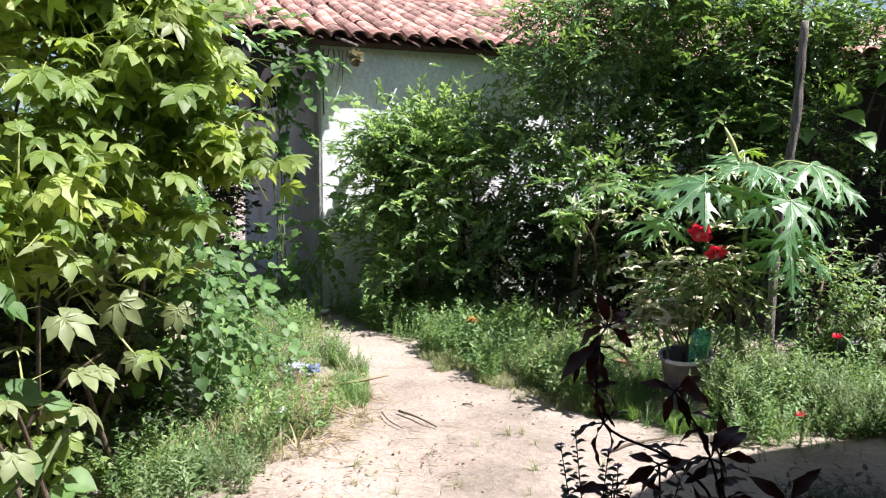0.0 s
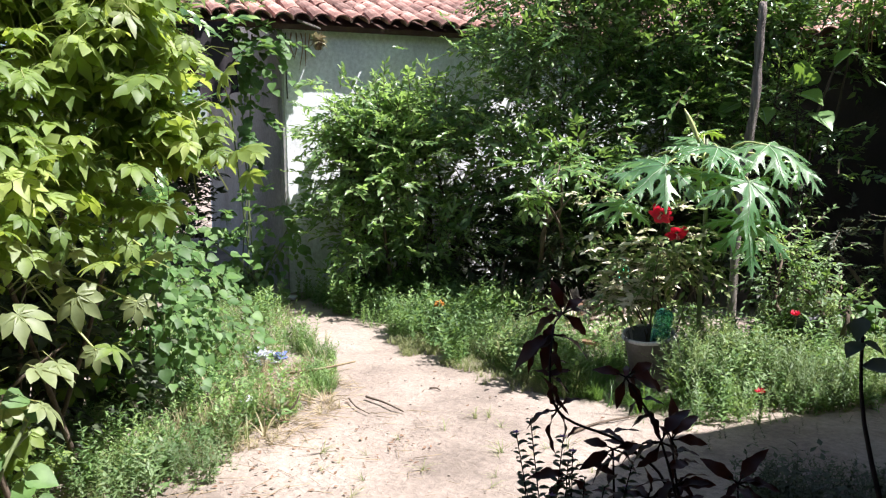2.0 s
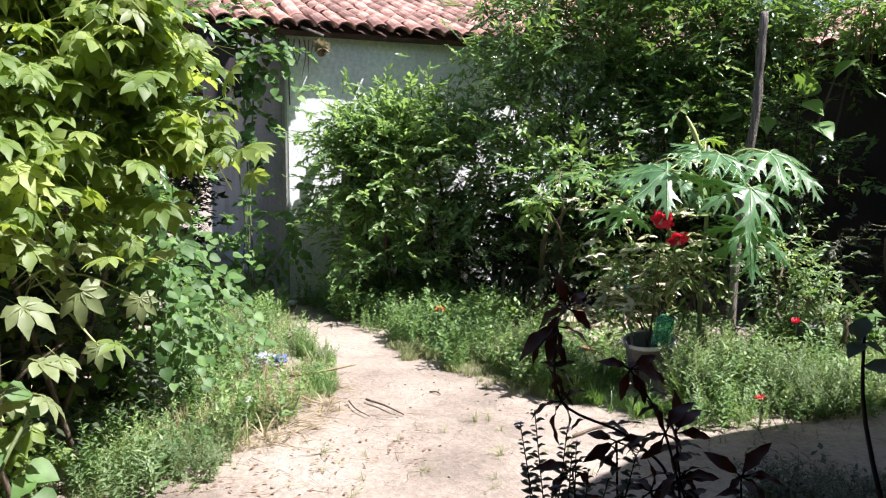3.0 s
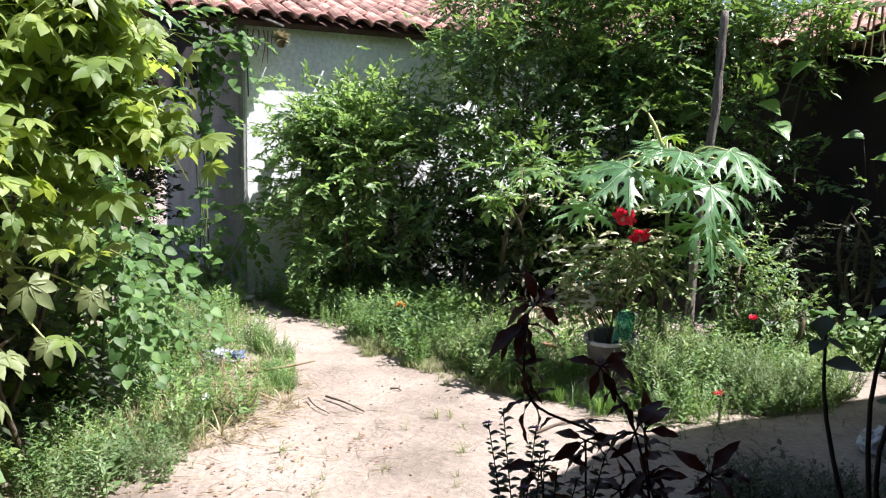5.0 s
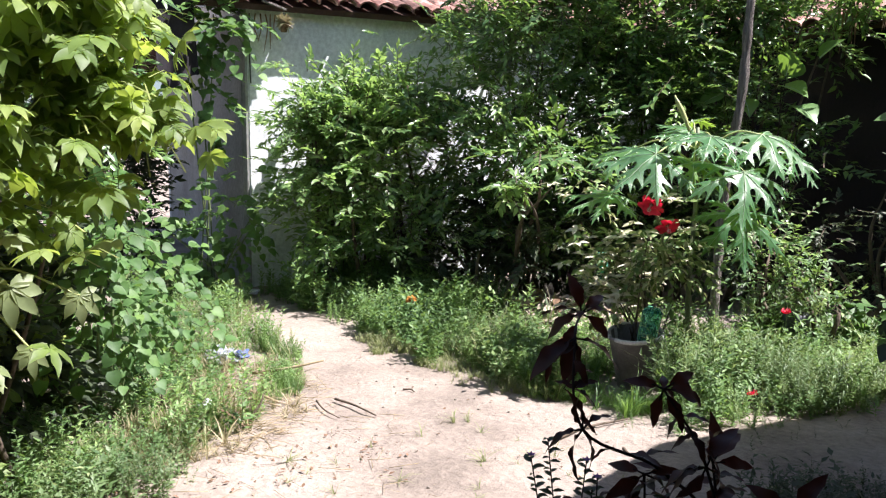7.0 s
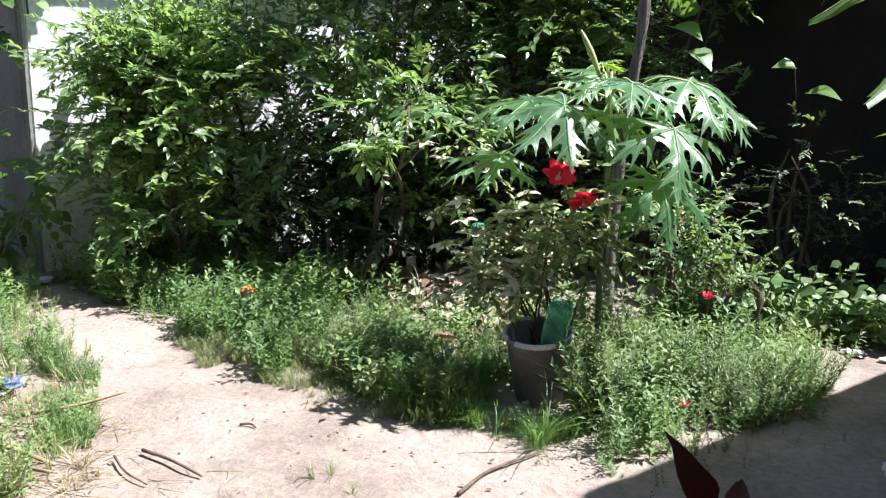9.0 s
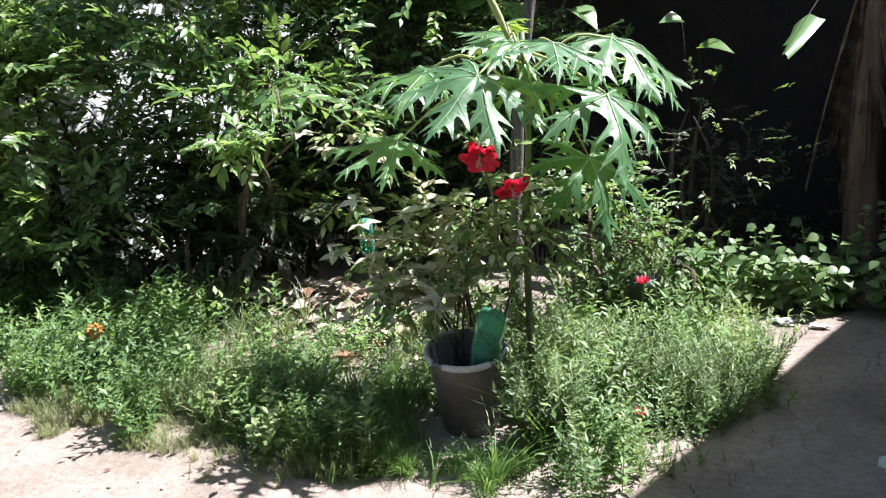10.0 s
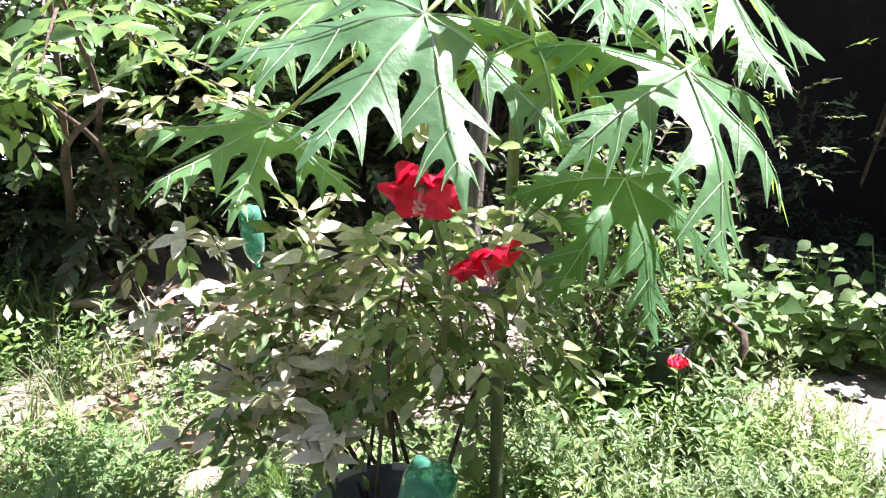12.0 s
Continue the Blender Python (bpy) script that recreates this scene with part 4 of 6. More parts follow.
def build_bottle(place, label, scale=1.0):
    t = thing("bottle", place, label, "bottle")
    prof = [(0.0, 0.30), (0.025, 0.297), (0.046, 0.29), (0.052, 0.27), (0.052, 0.20), (0.049, 0.195), (0.052, 0.19), (0.052, 0.12), (0.049, 0.115), (0.050, 0.10), (0.040, 0.06), (0.018, 0.025), (0.0135, 0.02), (0.0135, 0.0)]
    bm, _ = lathe([(r * scale, z * scale) for r, z in prof], 20)
    bmesh.ops.remove_doubles(bm, verts=bm.verts, dist=0.0005)
    for v in bm.verts:
        a = math.atan2(v.co.y, v.co.x)
        if v.co.z > 0.26 * scale:
            v.co.z += 0.006 * math.cos(5 * a) * scale
    part("body", bm_mesh("body", bm, M_GREENBOTTLE, True), t)
    bm, _ = lathe([(0.0, -0.006 * scale), (0.016 * scale, -0.006 * scale), (0.016 * scale, 0.012 * scale), (0.0, 0.012 * scale)], 14)
    bmesh.ops.remove_doubles(bm, verts=bm.verts, dist=0.0005)
    part("cap", bm_mesh("cap", bm, M_GREENBOTTLE, True), t)


build_bottle(pose(-1.452, 3.495, 0.165, 5, 13, 0), "green plastic bottle stuck upside down in the bucket")
build_bottle(pose(-2.36, 4.84, 0.31, 8, -6, 40), "green plastic bottle pushed over a wooden stake by the shrubs", 0.8)


def build_stake(x, y, h):
    ob = new("stake", bm_mesh("stake", tube(spline([(x + 0.02, y, gz(x, y) - 0.04), (x, y, h * 0.5), (x - 0.012, y - 0.008, h)], 8), [0.011 - 0.0006 * i for i in range(8)], 7), M_WOOD, True))
    tagged(ob, "thin grey wooden stake carrying a green bottle", "stake")


build_stake(-2.36, 4.84, 0.36)


# ---- low growth: herbs and grass that nobody could count ----
def sprig(n, wide, leaf, seed, lean=0.25, rise=(0.1, 0.75)):
    """One small herb: a thin stem with pairs of leaves, about one unit tall."""
    r = random.Random(seed)
    v, f = [], []
    lx, ly = r.uniform(-lean, lean), r.uniform(-lean, lean)
    c = [(lx * t * t, ly * t * t, t) for t in (0, 0.35, 0.7, 1.0)]
    for x, y, z in c:
        q = 0.008 * (1.2 - z)
        v += [(x + q, y, z), (x - q * 0.5, y + q * 0.87, z), (x - q * 0.5, y - q * 0.87, z)]
    for k in range(3):
        for s in range(3):
            f.append((3 * k + s, 3 * k + (s + 1) % 3, 3 * k + 3 + (s + 1) % 3, 3 * k + 3 + s))
    for k in range(n):
        t = 0.04 + 0.96 * (k + 1) / n
        a = k * 2.4 + r.uniform(-0.4, 0.4)
        L = leaf * r.uniform(0.7, 1.2) * (1.15 - 0.45 * t)
        x0, y0, z0 = lx * t * t, ly * t * t, t
        ca, sa, el = math.cos(a), math.sin(a), r.uniform(*rise)
        b = len(v)
        for px, py, pz in T_OVATE[0]:
            X, Z = px * math.cos(el) - pz * math.sin(el), px * math.sin(el) + pz * math.cos(el)
            v.append((x0 + L * (X * ca - py * wide * sa), y0 + L * (X * sa + py * wide * ca), z0 + L * Z))
        f += [tuple(b + i for i in q) for q in T_OVATE[1]]
    return np.array(v), f


def tuft(n, seed, spread=0.55, width=0.035):
    r = random.Random(seed)
    V, F = [], []
    for k in range(n):
        a, out, h = r.uniform(0, 6.28), r.uniform(0.15, spread), r.uniform(0.55, 1.0)
        ca, sa = math.cos(a), math.sin(a)
        x0, y0 = r.uniform(-0.08, 0.08), r.uniform(-0.08, 0.08)
        b = len(V)
        for t, w in ((0, 1.0), (0.4, 0.9), (0.75, 0.6)):
            o = out * t * t * 1.3
            z = h * (t - 0.25 * t * t * out)
            V += [(x0 + o * ca - w * width * sa * 0.5, y0 + o * sa + w * width * ca * 0.5, z), (x0 + o * ca + w * width * sa * 0.5, y0 + o * sa - w * width * ca * 0.5, z)]
        o = out * 1.3
        V.append((x0 + o * ca, y0 + o * sa, h * (1 - 0.25 * out) * 0.93))
        F += [(b, b + 1, b + 3, b + 2), (b + 2, b + 3, b + 5, b + 4), (b + 4, b + 5, b + 6)]
    return np.array(V), F


def inside(poly, x, y):
    c = False
    for (x0, y0), (x1, y1) in zip(poly, poly[1:] + poly[:1]):
        if (y0 > y) != (y1 > y) and x < (x1 - x0) * (y - y0) / (y1 - y0) + x0:
            c = not c
    return c


BARE = ((-2.45, 4.80, 0.24), (-2.20, 5.05, 0.30), (-2.68, 4.92, 0.32), (-2.88, 4.74, 0.18), (-2.42, 5.25, 0.30))


def scatter(poly, count, seed, clump=0.0, edge=0.0, bare=False):
    """Places inside a plan outline, gathered in clumps where noise is high, with a ragged rim."""
    r = random.Random(seed)
    xs, ys = [p[0] for p in poly], [p[1] for p in poly]
    out = []
    tries = 0
    while len(out) < count and tries < count * 40:
        tries += 1
        x, y = r.uniform(min(xs), max(xs)), r.uniform(min(ys), max(ys))
        jx, jy = x + edge * noise.noise(Vector((x * 4, y * 4, seed))), y + edge * noise.noise(Vector((x * 4, y * 4, seed + 9)))
        if not inside(poly, jx, jy):
            continue
        if not bare and any(math.hypot(jx - bx, jy - by) < br for bx, by, br in BARE):
            continue
        if clump and noise.noise(Vector((x * 2.2, y * 2.2, seed * 1.3))) < r.uniform(-1, 1) * clump - 0.1:
            continue
        out.append((x, y))
    return out


def herb_bed(name, poly, count, h0, h1, template, material, seed, label, clump=0.4, category="weeds", edge=0.15, lean=0.25):
    """Low plants over a plan outline, in several shapes mixed at random, taller and lower in patches."""
    r = random.Random(seed)
    shapes = template if isinstance(template, list) else [template]
    lots = [([], [], [], []) for _ in shapes]
    for x, y in scatter(poly, count, seed, clump, edge):
        k = 0.75 + 0.7 * noise.noise(Vector((x * 2.0, y * 2.0, seed)))
        h = r.uniform(h0, h1) * max(0.35, k)
        a = r.uniform(0, 6.28)
        pos, al, no, sz = lots[r.randrange(len(shapes))]
        pos.append((x, y, gz(x, y) - 0.01)), al.append((math.cos(a), math.sin(a), r.uniform(-lean, lean)))
        no.append((r.uniform(-lean, lean), r.uniform(-lean, lean), 1)), sz.append((h * 0.9, h * 0.9, h))
    bm = bmesh.new()
    for shape, (pos, al, no, sz) in zip(shapes, lots):
        if pos:
            me = many(name, shape, pos, al, no, sz, material)
            bm.from_mesh(me)
            bpy.data.meshes.remove(me)
    ob = new(name, bm_mesh(name, bm, material))
    return tagged(ob, label, category, kind="stuff")


S_FINE = [sprig(20, 0.85, 0.23, 1), sprig(16, 1.0, 0.26, 11, 0.45), sprig(24, 0.7, 0.22, 12, 0.35)]
S_FINE2 = [sprig(22, 0.8, 0.21, 2, 0.35), sprig(20, 0.7, 0.23, 13, 0.5), sprig(28, 0.9, 0.17, 14, 0.25)]
S_BROAD = [sprig(15, 1.0, 0.22, 3), sprig(11, 1.1, 0.26, 15, 0.5)]
S_TALL = [sprig(46, 0.60, 0.14, 4, 0.2, (0.4, 1.1)), sprig(40, 0.50, 0.15, 16, 0.35, (0.4, 1.0)), sprig(50, 0.62, 0.12, 17, 0.15, (0.3, 1.0))]
G_TUFT = [tuft(14, 1, 0.6, 0.026), tuft(11, 5, 0.9, 0.024), tuft(16, 6, 0.4, 0.022)]
G_LONG = tuft(11, 2, 0.8, 0.018)
G_LOW = tuft(12, 3, 1.2, 0.05)

BED_FAR = [(-5.45, 4.15), (-4.4, 3.85), (-3.5, 3.5), (-2.6, 3.18), (-2.1, 3.15), (-1.7, 3.15), (-1.75, 4.1), (-2.4, 4.5), (-3.5, 4.75), (-5.0, 5.2)]
BED_FRONT = [(-3.65, 3.70), (-2.90, 3.56), (-2.46, 3.36), (-2.2, 3.2), (-1.75, 3.08), (-1.75, 3.6), (-2.3, 3.9), (-3.3, 4.1)]
BED_SHADE = [(-5.0, 4.6), (-3.6, 4.1), (-2.8, 4.2), (-2.6, 4.6), (-3.2, 5.0), (-4.5, 5.6)]
BED_RIGHT = [(-1.10, 2.98), (-0.98, 2.98), (-0.76, 3.30), (-0.48, 3.90), (-0.38, 4.34), (-0.64, 4.54), (-0.98, 4.55), (-1.3, 4.3), (-1.24, 3.5)]
BED_LEFT = [(-2.5, 1.45), (-2.62, 1.9), (-2.8, 2.35), (-3.3, 2.75), (-3.9, 3.1), (-5.0, 3.75), (-6.5, 4.5), (-7.0, 4.0), (-5.2, 2.7), (-4.0, 1.7), (-3.2, 1.0), (-2.6, 0.9)]
BED_LEFTNEAR = [(-2.35, 0.95), (-2.5, 1.5), (-2.8, 1.9), (-3.3, 1.9), (-3.2, 0.6), (-2.6, 0.3), (-2.1, 0.35)]

herb_bed("weeds", BED_FAR[:4] + BED_FAR[8:], 1450, 0.14, 0.42, S_FINE, L_WEED, 31, "leafy green weeds along the sandy path")
herb_bed("weeds", BED_FRONT, 170, 0.12, 0.28, S_BROAD, L_WEEDPALE, 32, "pale green broad-leaved weeds at the path edge")
herb_bed("weeds", BED_FRONT, 820, 0.07, 0.28, S_FINE2 + S_FINE[1:], L_WEED, 48, "fine green weeds at the path edge")
herb_bed("grass", BED_FRONT, 260, 0.10, 0.32, G_TUFT + [G_LONG], L_GRASS, 33, "green grass tufts among the weeds", category="grass")
BED_MID = [(-2.5, 3.35), (-1.75, 3.1), (-1.62, 3.5), (-1.7, 4.1), (-2.1, 4.25), (-2.5, 4.0)]
herb_bed("weeds", BED_MID, 150, 0.06, 0.22, S_FINE, L_WEED, 59, "green weeds round the foot of the hibiscus")
herb_bed("grass", BED_MID, 230, 0.10, 0.30, G_TUFT + [G_LONG], L_GRASSGREEN, 60, "grass round the foot of the hibiscus", category="grass")
BED_BACK = [(-3.4, 4.0), (-2.3, 3.9), (-1.9, 4.4), (-2.3, 4.75), (-2.9, 4.85), (-3.5, 4.8)]
herb_bed("weeds", BED_BACK, 260, 0.10, 0.32, S_FINE + S_BROAD, L_WEED, 63, "green weeds between the shrubs and the hibiscus")
herb_bed("grass", BED_BACK, 110, 0.12, 0.38, G_TUFT + [G_LONG], L_GRASS, 64, "grass between the shrubs and the hibiscus", category="grass")
BED_BEHIND = [(-2.15, 4.05), (-1.85, 3.72), (-1.15, 3.62), (-1.12, 4.40), (-1.45, 4.75), (-1.95, 4.55)]
herb_bed("weeds", BED_BEHIND, 430, 0.10, 0.34, S_FINE2 + S_BROAD, L_WEED, 76, "green weeds behind the hibiscus and the papaya stem", clump=0.15)
herb_bed("weeds", BED_BEHIND, 160, 0.12, 0.30, S_FINE, L_DARKSHADE, 77, "dark weeds behind the hibiscus", clump=0.15)
herb_bed("weeds", BED_SHADE, 420, 0.18, 0.38, S_FINE, L_WEED, 34, "dark weeds in the shade under the shrubs")
herb_bed("grass", [(-2.0, 3.14), (-1.3, 3.08), (-1.2, 3.38), (-1.75, 3.75), (-2.2, 3.6)], 200, 0.16, 0.36, [G_LONG, tuft(9, 8, 1.0, 0.022)], L_GRASSGREEN, 35, "long arching grass blades round the bucket", category="grass", clump=0.2)
BED_BUCKET = [(-1.92, 3.22), (-1.25, 3.14), (-1.28, 3.40), (-1.5, 3.34), (-1.70, 3.42), (-1.78, 3.6), (-1.95, 3.5)]
herb_bed("grass", BED_BUCKET, 150, 0.14, 0.30, [G_LONG, tuft(12, 21, 0.7, 0.026)], L_GRASSGREEN, 70, "fresh grass growing against the bucket", category="grass", clump=0.1)
herb_bed("weeds", BED_BUCKET, 46, 0.08, 0.18, S_BROAD, L_WEED, 71, "small broad-leaved weeds against the bucket", clump=0.1)
herb_bed("herbs", BED_RIGHT, 1150, 0.12, 0.46, S_TALL, L_WEEDPALE, 36, "thick bed of fine-leaved pale green herbs", clump=0.15, category="herbs", edge=0.16, lean=0.45)
herb_bed("herbs", BED_RIGHT, 420, 0.14, 0.40, S_FINE2, L_WEED, 37, "fresh green herbs among the pale ones", clump=0.3, category="herbs", edge=0.16, lean=0.45)
herb_bed("weeds", BED_RIGHT, 420, 0.06, 0.16, S_BROAD, L_WEED, 58, "low leafy weeds under the herbs")
herb_bed("weeds", [(-1.45, 3.0), (-1.0, 2.95), (-1.15, 3.5), (-1.35, 3.5)], 130, 0.05, 0.14, S_FINE2, L_WEED, 67, "low weeds before the grey bucket")
herb_bed("weeds", BED_LEFT, 1000, 0.10, 0.32, S_FINE, L_WEED, 38, "green weeds on the outer side of the path")
herb_bed("grass", BED_LEFT, 420, 0.10, 0.26, G_TUFT, L_GRASS, 39, "grass tufts spreading from the hedge to the path", category="grass")
herb_bed("weeds", BED_LEFTNEAR, 380, 0.10, 0.34, S_FINE2, L_WEED, 40, "fine weeds at the foot of the tall leafy plant")
herb_bed("grass", [(-2.3, 1.3), (-2.7, 2.4), (-3.4, 2.8), (-3.4, 1.9), (-2.7, 1.2)], 120, 0.06, 0.15, G_LOW, L_GRASSDRY, 41, "dry yellow grass on trampled soil", category="grass")
herb_bed("grass", [(-2.3, 1.2), (-1.0, 1.0), (-0.9, 2.4), (-2.0, 2.6)], 46, 0.05, 0.13, [G_LOW, tuft(9, 14, 1.1, 0.03)], L_GRASSPALE, 42, "sparse low grass sprouts on the sandy path", category="grass", clump=0.6)
herb_bed("weeds", [(-0.95, 2.8), (-0.72, 2.9), (-0.05, 4.1), (0.1, 4.5), (-0.3, 4.3), (-0.75, 3.5)], 26, 0.04, 0.10, S_FINE, L_DARKSHADE, 43, "low dark weeds on the shaded soil")
# Leaf colour and thick growth deepen the porch shade on the soil.
herb_bed("weeds", [(-0.62, 2.35), (-0.1, 1.9), (0.5, 1.9), (0.6, 2.9), (-0.05, 3.0), (-0.45, 2.95)], 560, 0.06, 0.22, S_BROAD + S_FINE2, L_DARKSHADE, 44, "dark weeds in the shade of the porch roof")
herb_bed("weeds", [(0.0, 1.5), (0.75, 1.75), (1.1, 2.6), (0.6, 3.0), (0.1, 2.4)], 330, 0.08, 0.28, S_BROAD + S_FINE, L_DARKSHADE, 68, "dark leafy weeds in the deep porch shade")
herb_bed("weeds", [(-1.40, 4.5), (-0.90, 4.6), (-0.85, 5.3), (-1.2, 5.6), (-1.5, 5.2)], 80, 0.2, 0.45, S_TALL, L_WEED, 45, "tall thin weeds behind the papaya plant", clump=0.3)


herb_bed("grass", [(-3.5, 3.48), (-2.95, 3.26), (-2.3, 3.02), (-1.85, 3.0), (-2.05, 3.34), (-2.7, 3.5), (-3.4, 3.66)], 760, 0.05, 0.15, G_TUFT, L_GRASSPALE, 46, "soft pale green grass at the path edge", category="grass", clump=0.2)
herb_bed("grass", BED_LEFT, 380, 0.08, 0.2, G_TUFT, L_GRASSPALE, 47, "soft pale grass among the weeds by the path", category="grass", clump=0.5)


herb_bed("grass", BED_LEFT[:4] + BED_LEFT[8:], 420, 0.08, 0.24, G_TUFT, L_GRASSDRY, 49, "dry yellowed grass among the weeds", category="grass", clump=0.5)
herb_bed("grass", BED_FRONT, 150, 0.08, 0.24, G_TUFT, L_GRASSPALE, 50, "pale thin grass among the path weeds", category="grass", clump=0.5)
BED_CORNER = [(-2.02, 0.90), (-2.30, 1.30), (-2.55, 1.50), (-2.80, 1.45), (-2.75, 0.95), (-2.35, 0.55)]
BED_STRAWSIDE = [(-2.78, 2.30), (-2.82, 2.12), (-3.15, 2.45), (-3.70, 2.90), (-3.55, 2.95), (-3.00, 2.50)]
herb_bed("weeds", BED_CORNER, 330, 0.08, 0.26, S_FINE2 + S_FINE, L_WEEDPALE, 74, "pale green weeds at the corner of the trampled soil", clump=0.25)
herb_bed("weeds", BED_STRAWSIDE, 300, 0.06, 0.20, S_FINE + G_TUFT, L_WEED, 75, "green weeds between the dry straw and the path", clump=0.25)
herb_bed("grass", BED_LEFTNEAR, 200, 0.08, 0.22, G_TUFT, L_GRASSPALE, 57, "pale thin grass at the foot of the tall plant", category="grass", clump=0.5)


def litter(name, poly, count, template, s0, s1, material, seed, label, category, lift=0.006, flat=0.25):
    r = random.Random(seed)
    pos, al, no, sz = [], [], [], []
    for x, y in scatter(poly, count, seed, 0.5, 0.2, True):
        a = r.uniform(0, 6.28)
        pos.append((x, y, gz(x, y) + lift)), al.append((math.cos(a), math.sin(a), r.uniform(-flat, flat) * 0.6)), no.append((r.uniform(-flat, flat), r.uniform(-flat, flat), 1))
        sz.append(r.uniform(s0, s1))
    tagged(new(name, many(name, template, pos, al, no, sz, material)), label, category, kind="stuff")


T_STRAW = ([(0, 0.012, 0), (0, -0.012, 0), (0, 0, 0.02), (1, 0.008, 0.05), (1, -0.008, 0.05), (1, 0, 0.065)], [(0, 1, 4, 3), (1, 2, 5, 4), (2, 0, 3, 5), (0, 2, 1), (3, 4, 5)])
T_PEBBLE = ([(0.5, 0, 0), (0, 0.4, 0.02), (-0.45, 0, 0), (0, -0.42, 0), (0.05, 0.05, 0.38), (0, 0, -0.3)], [(0, 1, 4), (1, 2, 4), (2, 3, 4), (3, 0, 4), (1, 0, 5), (2, 1, 5), (3, 2, 5), (0, 3, 5)])
YARD = [(-2.4, 1.0), (-2.9, 2.3), (-4.2, 3.5), (-5.0, 3.9), (-3.4, 3.4), (-1.2, 3.0), (-0.2, 2.2), (-0.4, 0.6), (-1.6, 0.4)]
litter("straw_litter", [(-2.3, 1.5), (-2.5, 2.35), (-3.1, 2.7), (-3.6, 2.3), (-3.0, 1.5)], 640, T_STRAW, 0.03, 0.17, M_STRAW, 51, "heap of dry straw and stalks beside the path", "straw", 0.012, 0.5)
litter("straw_litter", [(-2.7, 1.1), (-2.3, 2.5), (-1.9, 2.2), (-1.5, 1.2), (-1.9, 0.8)], 110, T_STRAW, 0.03, 0.14, M_STRAW, 65, "thin scatter of dry stalks on the trampled soil", "straw")
litter("leaf_litter", [(-2.7, 1.0), (-2.3, 2.5), (-1.7, 2.0), (-1.6, 0.9)], 160, T_OVATE, 0.010, 0.034, M_DEADLEAF, 66, "dry leaf crumbs on the trampled soil", "leaf litter", 0.008, 0.6)
litter("straw_litter", YARD, 90, T_STRAW, 0.02, 0.08, M_STRAW, 52, "scattered bits of straw on the sand", "straw")
litter("leaf_litter", YARD, 170, T_OVATE, 0.010, 0.034, M_DEADLEAF, 53, "small dry leaf crumbs on the sand", "leaf litter", 0.008, 0.6)
litter("pebbles", YARD, 70, T_PEBBLE, 0.008, 0.026, M_STONE, 54, "small pebbles on the sandy path", "pebbles", 0.002)
litter("leaf_litter", [(-2.9, 4.7), (-2.3, 4.0), (-1.7, 3.95), (-1.7, 5.2), (-2.6, 5.4)], 150, T_BROAD, 0.03, 0.08, M_PALEDRY, 55, "pale dry leaves on the soil under the shrubs", "leaf litter", 0.02, 0.7)
# Shade-dark weeds added so the ground by the wall does not show bright.
herb_bed("weeds", [(-1.3, 5.7), (-0.6, 5.45), (0.9, 5.3), (1.6, 5.7), (0.8, 6.15), (-0.2, 6.62), (-1.2, 7.0)], 420, 0.10, 0.36, S_BROAD + S_FINE, L_DARKSHADE, 73, "shade-dark weeds covering the ground along the dark wall", clump=0.2)
litter("leaf_litter", [(-0.6, 5.25), (0.6, 5.2), (0.9, 6.0), (-0.6, 6.3)], 160, T_BROAD, 0.03, 0.09, M_DEADLEAF, 56, "dry leaves on the shaded soil by the banana plant", "leaf litter", 0.02, 0.7)


litter("leaf_litter", [(-3.1, 4.70), (-2.6, 4.45), (-2.0, 4.05), (-1.85, 4.5), (-2.1, 5.35), (-2.9, 5.3)], 330, T_BROAD, 0.02, 0.065, M_PALEDRY, 72, "pale dry leaf bits on sunlit bare soil", "leaf litter", 0.012, 0.6)
litter("straw_litter", [(-2.7, 4.7), (-2.3, 4.05), (-1.7, 3.95), (-1.75, 5.2), (-2.5, 5.3)], 240, T_STRAW, 0.04, 0.16, M_STRAW, 69, "dry stalks and bits on bare soil behind the hibiscus", "straw", 0.012, 0.4)


